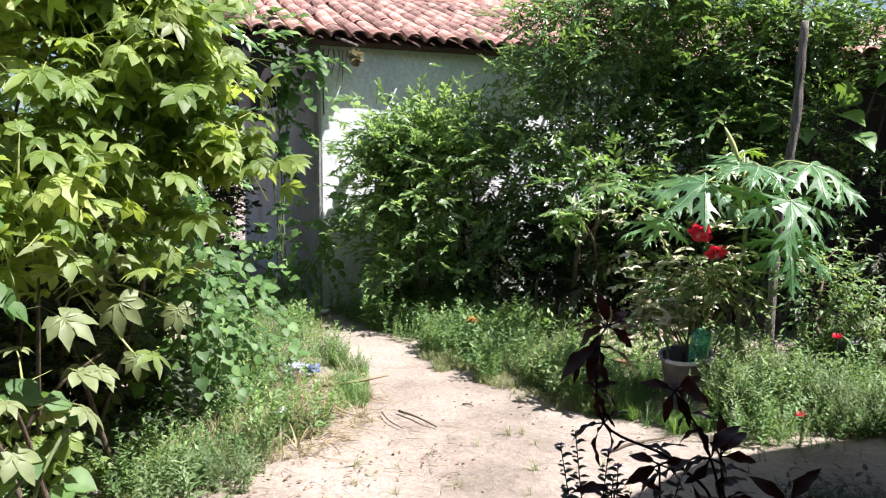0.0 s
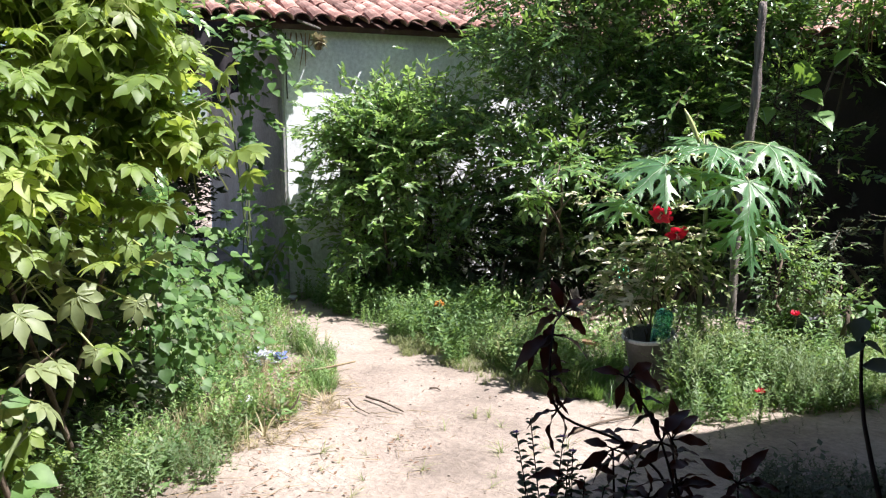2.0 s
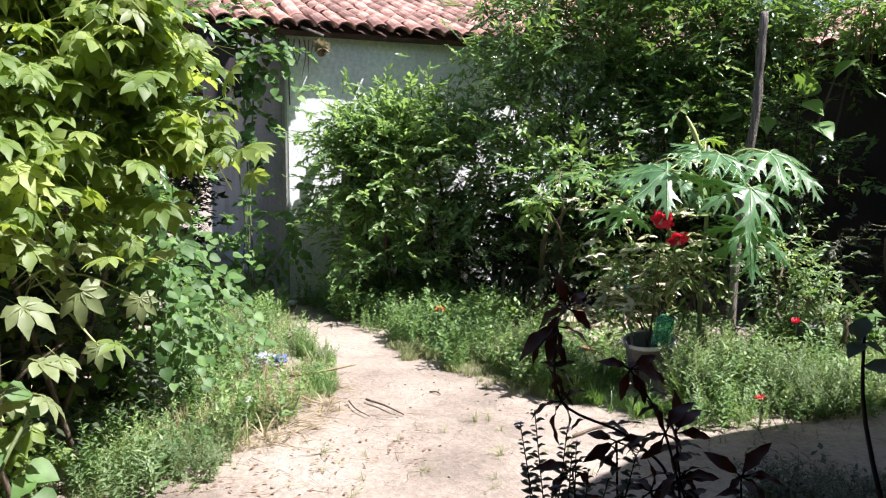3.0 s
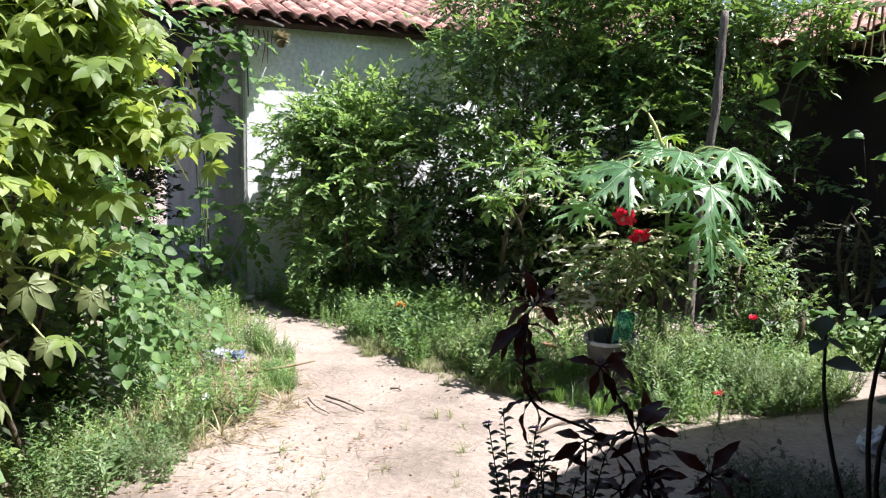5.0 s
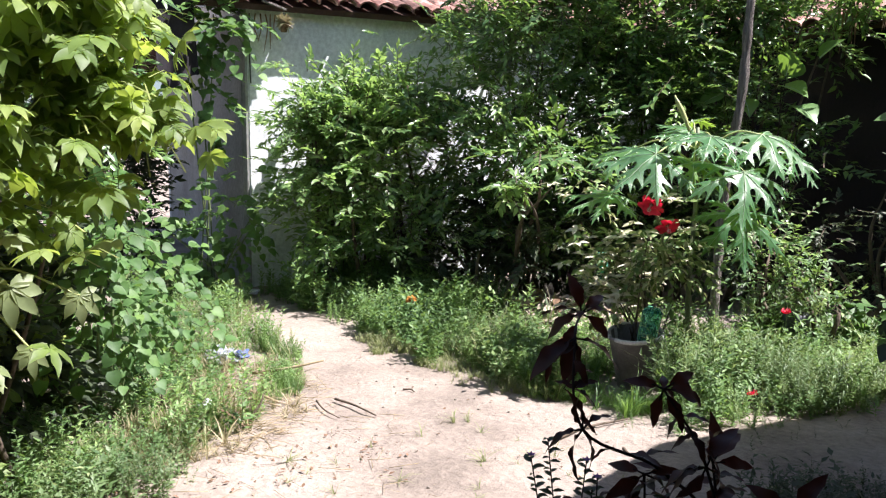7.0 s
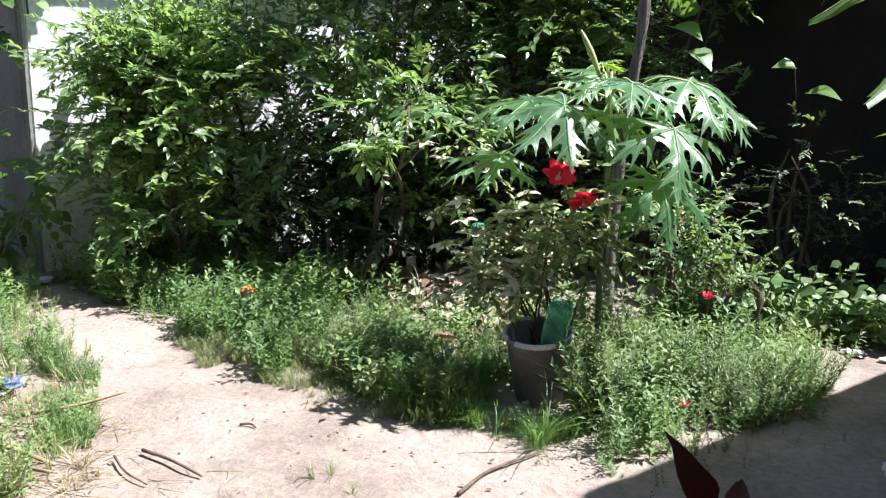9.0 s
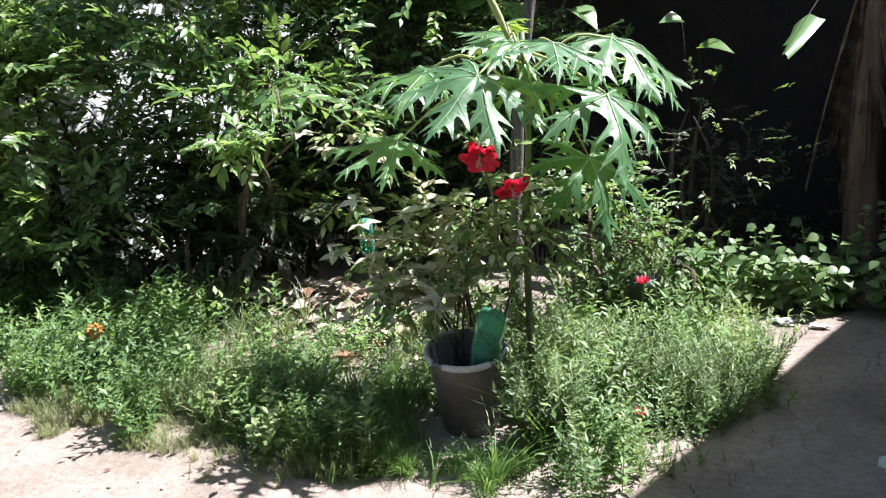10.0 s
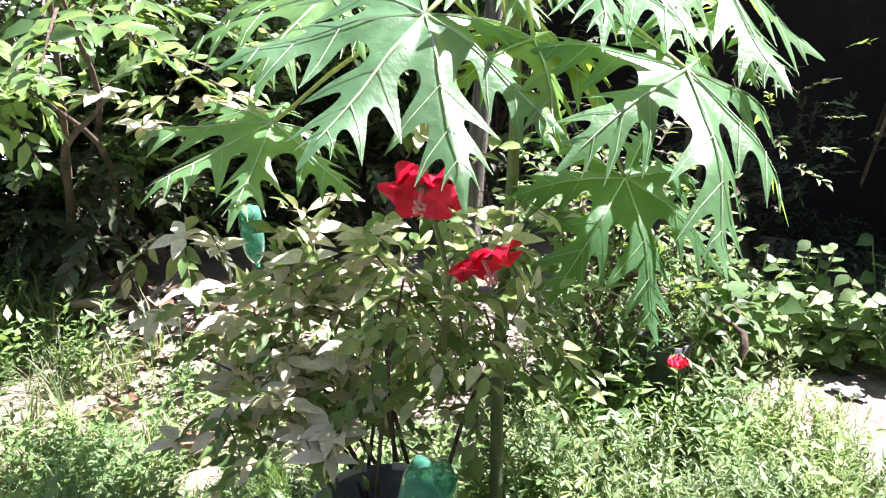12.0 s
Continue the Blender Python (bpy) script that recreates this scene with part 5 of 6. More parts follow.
def build_leaf_heap(x, y, rx, ry, h, count, seed):
    """A low heap of raked dry leaves and stalks, loose at its rim."""
    r = random.Random(seed)
    pos, al, no, sz = [], [], [], []
    for _ in range(count):
        a, q = r.uniform(0, 6.28), r.random() ** 0.7
        u, w = q * math.cos(a), q * math.sin(a)
        rise = h * math.exp(-2.2 * q * q) * (0.75 + 0.5 * noise.noise(Vector((u * 2.5, w * 2.5, seed)))) * r.uniform(0.55, 1.0)
        px, py = x + rx * u, y + ry * w
        b = r.uniform(0, 6.28)
        pos.append((px, py, gz(px, py) + 0.01 + rise)), al.append((math.cos(b), math.sin(b), r.uniform(-0.6, 0.5))), no.append((r.uniform(-0.7, 0.7), r.uniform(-0.8, 0.6), 1)), sz.append(r.uniform(0.035, 0.095))
    k = int(count * 0.85)
    ob = thing("leaf_heap", None, "low heap of pale and brown dry leaves behind the hibiscus", "leaf heap")
    tagged(part("pale_leaves", many("pale_leaves", T_BROAD, pos[:k], al[:k], no[:k], sz[:k], M_PALEDRY), ob), kind="stuff")
    tagged(part("brown_leaves", many("brown_leaves", T_BROAD, pos[k:], al[k:], no[k:], sz[k:], M_DEADLEAF), ob), kind="stuff")
    core = bmesh.new()
    bmesh.ops.create_icosphere(core, subdivisions=3, radius=1.0)
    for v in core.verts:
        k = 0.8 + 0.5 * noise.noise(v.co * 2.0 + Vector((seed, 0, 0)))
        v.co = Vector((x + rx * 0.62 * k * v.co.x, y + ry * 0.62 * k * v.co.y, gz(x, y) + h * 0.62 * k * v.co.z))
    part("crumbled_leaves", bm_mesh("crumbled_leaves", core, M_PALEDRY, True), ob)


build_leaf_heap(-2.62, 4.86, 0.46, 0.34, 0.27, 620, 15)
build_leaf_heap(-2.15, 4.62, 0.34, 0.26, 0.16, 320, 16)


# ---- sticks, dead wood and rubbish ----
def stick(pts, r, material, label):
    pts = [(x, y, z + gz(x, y)) for x, y, z in pts]
    ob = new("stick", bm_mesh("stick", tube(spline(pts, 9), [r * (1 - 0.06 * i) for i in range(9)], 6), material, True))
    tagged(ob, label, "stick")


stick([(-2.58, 2.37, 0.02), (-2.42, 2.35, 0.025), (-2.25, 2.314, 0.012)], 0.007, M_BARK, "thin dark stick lying on the path edge")
stick([(-2.62, 2.28, 0.02), (-2.5, 2.22, 0.02), (-2.38, 2.2, 0.012)], 0.005, M_BARK, "short dark stick on the sand")
stick([(-3.25, 2.05, 0.02), (-3.0, 2.1, 0.05), (-2.72, 2.12, 0.03)], 0.013, M_STRAW, "pale dry stalk lying in the straw")
stick([(-3.2, 2.35, 0.04), (-2.98, 2.42, 0.10), (-2.85, 2.55, 0.13)], 0.010, M_STRAW, "pale dry stalk leaning on the straw")
stick([(-3.0, 1.95, 0.06), (-2.85, 2.02, 0.05), (-2.66, 2.08, 0.03)], 0.007, M_STRAW, "pale dry stalk lying on the straw")
stick([(-2.98, 1.62, 0.02), (-2.96, 1.64, 0.10), (-2.97, 1.65, 0.19)], 0.010, M_BARK, "short dark stump standing in the dry grass")
stick([(-2.72, 1.86, 0.01), (-2.64, 1.92, 0.06), (-2.62, 1.95, 0.13)], 0.007, M_BARK, "thin dark twig standing in the straw")
stick([(-2.9, 1.75, 0.02), (-2.75, 1.8, 0.06), (-2.6, 1.82, 0.02)], 0.010, M_DEADLEAF, "brown dead stalk on trampled soil")
stick([(-1.44, 2.62, 0.01), (-1.42, 2.83, 0.012), (-1.31, 3.06, 0.012)], 0.008, M_BARK, "thin curved twig on the sand")
stick([(-2.45, 2.74, 0.008), (-2.41, 2.755, 0.012), (-2.37, 2.74, 0.008)], 0.006, M_BARK, "tiny dark twig on the sand")
stick([(-1.16, 2.68, 0.008), (-1.13, 2.64, 0.012), (-1.10, 2.62, 0.008)], 0.008, M_BARK, "small dark twig on the sand")


def crumpled(name, place, size, material, label, seed, category="litter"):
    bm = bmesh.new()
    bmesh.ops.create_icosphere(bm, subdivisions=3, radius=1.0)
    off = Vector((seed, seed * 2.0, seed * 3.0))
    for v in bm.verts:
        k = 1 + 0.75 * noise.noise(v.co * 1.7 + off) + 0.45 * noise.noise(v.co * 4.5 + off)
        v.co = Vector((v.co.x * k * size[0], v.co.y * k * size[1], v.co.z * k * size[2]))
    ob = new(name, bm_mesh(name, bm, material))
    x, y, z = place
    ob.matrix_basis = pose(x, y, z + gz(x, y), 0, 0, seed * 40)
    tagged(ob, label, category)


crumpled("plastic_bag", (-3.58, 2.44, 0.05), (0.10, 0.07, 0.045), M_GREYPLASTIC, "crumpled grey-blue plastic bag in the weeds", 1.0, category="bag")
crumpled("plastic_wrapper", (-3.50, 2.50, 0.06), (0.05, 0.035, 0.025), M_BLUEPLASTIC, "crumpled blue wrapper beside the grey bag", 2.0, category="wrapper")
crumpled("plastic_wrapper", (-3.257, 3.766, 0.25), (0.042, 0.036, 0.028), M_ORANGE, "bright orange wrapper caught in the weeds", 3.0, category="wrapper")
crumpled("plastic_wrapper", (-3.20, 3.74, 0.18), (0.04, 0.03, 0.025), M_BLUEPLASTIC, "dark blue wrapper caught in the weeds", 4.0, category="wrapper")
crumpled("plastic_bag", (-5.45, 4.05, 0.03), (0.13, 0.08, 0.03), M_WHITEPLASTIC, "flattened white plastic bag by the path", 5.0, category="bag")
crumpled("plastic_bag", (-0.13, 3.34, 0.05), (0.075, 0.06, 0.055), M_WHITEPLASTIC, "crumpled white plastic bag on shaded soil", 6.0, category="bag")
crumpled("plastic_bag", (-2.75, 1.72, 0.12), (0.03, 0.02, 0.018), M_WHITEPLASTIC, "scrap of white plastic in the dry grass", 7.0, category="bag")
crumpled("paper_scrap", (-0.30, 4.86, 0.02), (0.05, 0.03, 0.012), M_WHITEPLASTIC, "white wrapper lying on the sand by the herbs", 8.0, category="paper")
crumpled("paper_scrap", (-0.14, 4.80, 0.015), (0.04, 0.022, 0.009), M_PALEBOARD, "piece of torn pale cardboard on the sand", 9.0, category="paper")
crumpled("plastic_wrapper", (0.45, 5.05, 0.45), (0.09, 0.05, 0.06), M_BLUEPLASTIC, "blue plastic bag hanging in the plants", 10.0, category="wrapper")


def curled_leaf(place, size, yaw, seed, label="large curled dry leaf on the ground"):
    r = random.Random(seed)
    v, f = [], []
    for i in range(9):
        x = i / 8
        w = 0.30 * math.sin(math.pi * (0.08 + 0.9 * x))
        for k in range(5):
            s = (k - 2) / 2
            v.append((x - 0.5, s * w * (1 - 0.3 * abs(s)), 0.35 * s * s * w * 2 + 0.18 * (x - 0.5) ** 2 + 0.03 * math.sin(6 * x + seed + 3 * s)))
    for i in range(8):
        for k in range(4):
            a = i * 5 + k
            f.append((a, a + 1, a + 6, a + 5))
    ob = new("dry_leaf", mesh_from("dry_leaf", [tuple(c * size for c in q) for q in v], f, M_DEADLEAF if seed % 3 else M_PALEDRY, True))
    x, y, z = place
    ob.matrix_basis = pose(x, y, z + gz(x, y), r.uniform(-25, 25), r.uniform(-25, 25), yaw)
    tagged(ob, label, "leaf", "dry leaves under the shrubs")


for k in range(8):
    r = random.Random(100 + k)
    curled_leaf((-2.98 + r.uniform(-0.15, 0.2), 5.0 + r.uniform(-0.2, 0.2), 0.05 + r.uniform(0, 0.08)), r.uniform(0.16, 0.28), r.uniform(0, 360), k)
for k in range(7):
    r = random.Random(200 + k)
    curled_leaf((-2.1 + r.uniform(-0.5, 0.5), 4.4 + r.uniform(-0.4, 0.4), 0.05), r.uniform(0.10, 0.2), r.uniform(0, 360), k + 1)


for k in range(9):
    r = random.Random(700 + k)
    curled_leaf((-2.70 + r.uniform(-0.35, 0.30), 4.92 + r.uniform(-0.2, 0.2), 0.06 + r.uniform(0, 0.06)), r.uniform(0.14, 0.26), r.uniform(0, 360), 3 * k + 3, "pale curled dry leaf lying in the sun")


# ---- small red blooms and the dark pot in the herbs ----
def small_bloom(place, seed, label="small red bloom among the herbs"):
    t = thing("red_bloom", place, label, "flower", "small red blooms")
    part("stalk", bm_mesh("stalk", tube([(0, 0, -0.12), (0.005, 0, 0)], 0.003, 5), M_STALK), t)
    for k in range(5):
        tv, tf = petal(0.028, 0.013, 0.4)
        part("petal", mesh_from("petal", tv, tf, M_RED, True), t).matrix_basis = pose(0, 0, 0, 20 * math.sin(seed), -20, 72 * k + seed * 20)


for k, p in enumerate(((-0.905, 3.575, 0.06), (-0.916, 4.143, 0.383))):
    small_bloom(p, k)


def build_pot(place, material, label, r=0.075, h=0.16):
    t = thing("flower_pot", place, label, "pot")
    bm, _ = lathe([(0.0, 0.0), (r * 0.72, 0.0), (r * 0.95, h * 0.86), (r * 1.05, h * 0.88), (r * 1.06, h), (r * 0.96, h), (r * 0.86, h * 0.8), (0.0, h * 0.8)], 20)
    bmesh.ops.remove_doubles(bm, verts=bm.verts, dist=0.0005)
    part("body", bm_mesh("body", bm, material, True), t)


build_pot((-0.93, 4.42, 0.0), M_DARKPOT, "dark grey plastic pot half hidden in the herbs", 0.07, 0.34)


# ---- broad-leaved herbs by the shade line ----
def build_broad_herb(x, y, h, n, size, seed, label="broad-leaved green herb beside the bare sand", leaf=None):
    t = thing("herb_plant", (x, y, gz(x, y)), label, "plant", "broad-leaved herbs")
    r = random.Random(seed)
    P, X, N, S = [], [], [], []
    for s in range(5):
        a = r.uniform(0, 6.28)
        out = r.uniform(0.03, 0.15)
        tip = Vector((out * math.cos(a), out * math.sin(a), h * r.uniform(0.55, 1.1)))
        part("stem", bm_mesh("stem", tube(spline([(0, 0, 0), tip * 0.5 + Vector((0, 0, 0.03)), tip], 6), 0.004, 5), M_STALK), t)
        for k in range(n):
            f = 0.2 + 0.8 * k / (n - 1)
            b = k * 1.65 + r.uniform(-0.4, 0.4)
            P.append(tip * f), X.append((math.cos(b), math.sin(b), r.uniform(-0.5, 0.4))), N.append((r.uniform(-0.7, 0.9), r.uniform(-1.1, 0.3), 1)), S.append(size * (1.25 - 0.5 * f) * r.uniform(0.7, 1.15))
    part("foliage", many("foliage", T_ROUND, P, X, N, S, leaf or L_BASIL, True), t)


for k in range(17):
    r = random.Random(310 + k)
    build_broad_herb(-0.70 + 0.07 * k + r.uniform(-0.06, 0.06), 4.97 + 0.15 * (k % 3) + r.uniform(-0.06, 0.06), r.uniform(0.24, 0.40) + (0.14 if k % 3 == 2 else 0), 11, 0.080, 300 + k)


for k, (x, y) in enumerate(((-0.74, 4.80), (-0.66, 4.92))):
    build_broad_herb(x, y, 0.42 - 0.08 * k, 9, 0.105, 340 + k, "large-leaved dark green herb at the edge of the herb bed", L_VINE)


# ---- banana plant in the shade ----
def banana_leaf(parent, base, tip, width, sag, material, seed, label="", torn=0.0, start=0.0):
    r = random.Random(seed)
    base, tip = Vector(base), Vector(tip)
    mid = base.lerp(tip, 0.5) + Vector((0, 0, sag))
    line = spline([base, mid, tip], 15)
    d = (tip - base).normalized()
    side = d.cross(Vector((0, 0, 1))).normalized()
    v, f = [], []
    # A start above zero leaves bare stalk where the leaf lies in shade.
    first = math.ceil(start * 14)
    for i, p in enumerate(line[first:]):
        t = (i + first) / 14
        w = width * math.sin(math.pi * (0.06 + 0.92 * t)) ** 0.6
        for k in range(5):
            s = (k - 2) / 2
            q = w * (1 - torn * r.random()) if abs(s) == 1 else w
            v.append(p + side * s * q + Vector((0, 0, -0.35 * abs(s) * w - 0.02 * r.random() * abs(s))))
    for i in range(14 - first):
        for k in range(4):
            if torn and k in (0, 3) and r.random() < torn * 0.4:
                continue
            a = i * 5 + k
            f.append((a, a + 1, a + 6, a + 5))
    leaf = part("leaf", mesh_from("leaf", v, f, material, True), parent, label)
    # That bare stalk takes the dark stem colour for the same shade.
    part("midrib", bm_mesh("midrib", tube([p + Vector((0, 0, 0.004)) for p in line], [(0.0036 if start else 0.010) - 0.00018 * i for i in range(15)], 5), M_DARKSTEM if start else M_PETIOLE if material is L_BANANA else material, True), leaf)


def build_banana(x, y, h, seed, leaves, dry, label, thick=1.0):
    t = thing("banana_plant", (x, y, gz(x, y)), label, "plant", "banana plants")
    r = random.Random(seed)
    stem = spline([(0, 0, -0.05), (0.02, 0.01, h * 0.5), (0.05, 0.0, h)], 16)
    bm = tube(stem, [thick * (0.11 - 0.004 * i + 0.006 * math.sin(i * 2.1)) for i in range(16)], 14)
    part("pseudostem", bm_mesh("pseudostem", bm, M_BANTRUNK, True), t, "brown sheathed stem")
    for k, (tip, w, sag, start) in enumerate(leaves):
        banana_leaf(t, (0.05, 0, h - 0.05), tip, w, sag, L_BANANA, seed + k, torn=0.25, start=start)
    for k in range(dry):
        a = r.uniform(0, 6.28)
        o = r.uniform(0.12, 0.3)
        banana_leaf(t, (0.06 * math.cos(a), 0.06 * math.sin(a), h * r.uniform(0.6, 0.98)), (o * math.cos(a), o * math.sin(a), h * r.uniform(0.1, 0.45)), r.uniform(0.04, 0.08), 0.06, M_DEADLEAF, seed + 50 + k, "hanging dry leaf", 0.5)


build_banana(0.22, 5.85, 1.65, 400, (((-0.57, -1.24, 1.25), 0.098, 0.17, 0.75), ((0.9, 0.25, 1.9), 0.13, 0.3, 0), ((-0.9, 0.1, 1.75), 0.13, 0.3, 0), ((0.2, 0.5, 2.3), 0.12, 0.2, 0)), 11, "banana plant with hanging dry leaves in deep shade")
build_banana(0.95, 5.45, 1.5, 430, (((0.4, -0.8, 1.6), 0.13, 0.3, 0), ((-0.3, -0.9, 1.3), 0.11, 0.3, 0.5)), 9, "banana plant with brown hanging sheaths in deep shade")


def build_broad_leaf_plant(x, y, leaves, label):
    """Large heart-shaped leaves, each on its own long stalk: place, direction, width and lightness of each."""
    t = thing("broad_leaf_plant", (x, y, gz(x, y)), label, "plant", "broad-leaved plants by the dark wall")
    tmpl = blade_leaf([0.20, 0.44, 0.50, 0.44, 0.30, 0.14, 0.0], 0.30, 0.30)
    for k, (p, d, size, pale) in enumerate(leaves):
        p = Vector(p) - Vector((x, y, gz(x, y)))
        d = Vector(d).normalized()
        nrm = Vector((0.35, -0.35, 0.8))
        leaf = part("leaf", many("leaf", tmpl, [p - d * size * 0.4], [d], [nrm], [size], L_LEAFBACKLIT if pale else L_BANANA, True), t)
        stalk = spline([(0.02 * k - 0.04, 0.01 * k, -0.03), Vector((p.x * 0.45, p.y * 0.45, p.z * 0.6)), p - d * size * 0.4], 9)
        part("stalk", bm_mesh("stalk", tube(stalk, [0.008 - 0.0006 * i for i in range(9)], 6), M_DARKSTEM, True), leaf)
        side = nrm.cross(d).normalized()
        up = d.cross(side)
        rib = [p - d * size * 0.4 + (d * q - up * (0.30 * q * q - 0.01)) * size for q in (0, 0.3, 0.6, 0.95)]
        part("midrib", bm_mesh("midrib", tube(rib, [0.004, 0.003, 0.002, 0.001], 5), M_RIB), leaf)


build_broad_leaf_plant(-1.62, 6.05, [
    ((-1.95, 5.75, 1.68), (-0.8, -0.5, -0.25), 0.22, 0), ((-1.70, 5.80, 1.62), (0.5, -0.6, -0.5), 0.18, 1), ((-1.41, 5.88, 1.74), (0.75, -0.4, -0.1), 0.25, 1),
    ((-1.31, 5.90, 1.57), (0.8, -0.5, -0.35), 0.22, 0), ((-1.43, 5.86, 1.90), (0.3, -0.4, 0.7), 0.24, 0), ((-1.20, 5.95, 2.00), (0.6, -0.2, 0.7), 0.20, 1),
], "broad-leaved green plant behind the wooden post")
build_broad_leaf_plant(-0.62, 6.15, [
    ((-0.79, 5.98, 1.50), (-0.6, -0.4, 0.15), 0.14, 0), ((-0.58, 5.90, 1.33), (0.8, -0.3, 0.05), 0.20, 1),
], "sparse broad-leaved plant before the dark wall")



# ---- dark purple plant in the near shade ----
def build_purple(x, y):
    t = thing("purple_plant", (x, y, gz(x, y)), "dark purple-leaved plant standing in the porch shade", "plant")
    r = random.Random(9)
    across, deep, up = Vector((0.794, 0.608, 0)), Vector((-0.608, 0.794, 0)), Vector((0, 0, 1))
    tv, tf = blade_leaf([0.015, 0.09, 0.15, 0.185, 0.20, 0.195, 0.17, 0.125, 0.065, 0.0], 0.32, 0.62)
    tmpl = ([(a, b * (1 + 0.10 * math.sin(17 * a)), c + 0.05 * math.sin(14 * a + (2 if b > 0 else 0)) * (b != 0)) for a, b, c in tv], tf)
    # each shoot: the way it climbs (across, height), and at its joints the angles and lengths of the leaves
    shoots = [
        ([(0.10, 0.0), (0.10, 0.50), (0.0, 0.66), (-0.156, 0.759), (-0.161, 0.90), (-0.165, 0.965)],
         {3: [(184, 0.085), (243, 0.125), (300, 0.085), (35, 0.080), (95, 0.090), (122, 0.080)], 4: [(200, 0.115), (218, 0.10), (346, 0.105), (286, 0.115), (255, 0.10)], 5: [(105, 0.080), (48, 0.080), (160, 0.09), (205, 0.10), (330, 0.09), (20, 0.08)]}),
        ([(0.08, 0.0), (0.10, 0.45), (0.05, 0.70), (-0.016, 0.823)], {3: [(355, 0.115), (150, 0.08), (250, 0.075), (35, 0.08), (300, 0.085)], 2: [(170, 0.10), (200, 0.095), (60, 0.095), (330, 0.08), (240, 0.09)]}),
        ([(0.07, 0.0), (0.12, 0.40), (0.10, 0.58), (0.093, 0.67)], {3: [(76, 0.10), (50, 0.12), (112, 0.08), (8, 0.085), (300, 0.07)], 2: [(20, 0.10), (160, 0.10), (60, 0.085), (205, 0.085)]}),
        ([(0.03, 0.0), (-0.02, 0.45), (-0.034, 0.657)], {2: [(160, 0.085), (200, 0.085), (30, 0.07), (262, 0.08), (330, 0.08)], 1: [(170, 0.09), (20, 0.09), (230, 0.08)]}),
        ([(0.10, 0.0), (0.17, 0.35), (0.20, 0.52), (0.215, 0.60)], {3: [(20, 0.11), (65, 0.10), (140, 0.09), (330, 0.09)], 2: [(350, 0.10), (150, 0.10), (40, 0.09), (210, 0.08)]}),
        ([(0.05, 0.0), (0.06, 0.38), (0.04, 0.55)], {2: [(15, 0.10), (80, 0.09), (165, 0.10), (215, 0.09), (300, 0.08)], 1: [(340, 0.09), (160, 0.09), (30, 0.09)]}),
        ([(-0.02, 0.0), (-0.10, 0.40), (-0.126, 0.595)], {2: [(150, 0.10), (60, 0.08), (208, 0.09), (330, 0.08)], 1: [(160, 0.09), (30, 0.08), (210, 0.08)]}),
    ]
    for j, (way, joints) in enumerate(shoots):
        pts = [across * a + up * h + deep * (0.05 * math.sin(2.1 * j + 1.3 * k) if k else 0.02 * j) for k, (a, h) in enumerate(way)]
        pts[0].z = -0.03
        if len(pts) > 5:
            pts[4] += deep * 0.08
            pts[5] += deep * 0.15 + across * 0.035 - up * 0.045
        line = spline(pts, 6 * len(pts))
        n = len(line)
        stem = part("stem", bm_mesh("stem", tube(line, [0.0040 - 0.0022 * i / n for i in range(n)], 7), M_DARKSTEM, True), t)
        for k in range(7 + 2 * len(way)):
            p = line[r.randrange(n // 3, n)]
            d = across * r.uniform(-1, 1) + up * r.uniform(-0.5, 0.7) + deep * r.uniform(-0.6, 0.6)
            part("leaf", many("leaf", tmpl, [p], [d], [up - deep * r.uniform(-0.2, 0.8)], [r.uniform(0.035, 0.062)], L_PURPLE, True), stem)
        for k, fan in joints.items():
            for a, size in fan:
                q = radians(a + r.uniform(-6, 6))
                d = across * math.cos(q) + up * math.sin(q) + deep * r.uniform(-0.45, 0.35)
                face = up * 0.7 - deep * r.uniform(-0.3, 0.9) + across * r.uniform(-0.7, 0.7)
                p = pts[k] + d.normalized() * 0.012
                part("leaf", many("leaf", tmpl, [p], [d], [face], [size * r.uniform(0.55, 0.82)], L_PURPLE, True), stem)
                part("stalk", bm_mesh("stalk", tube([pts[k], p + d.normalized() * 0.01], [0.0022, 0.0015], 5), M_DARKSTEM), t)


build_purple(-0.25, 0.90)


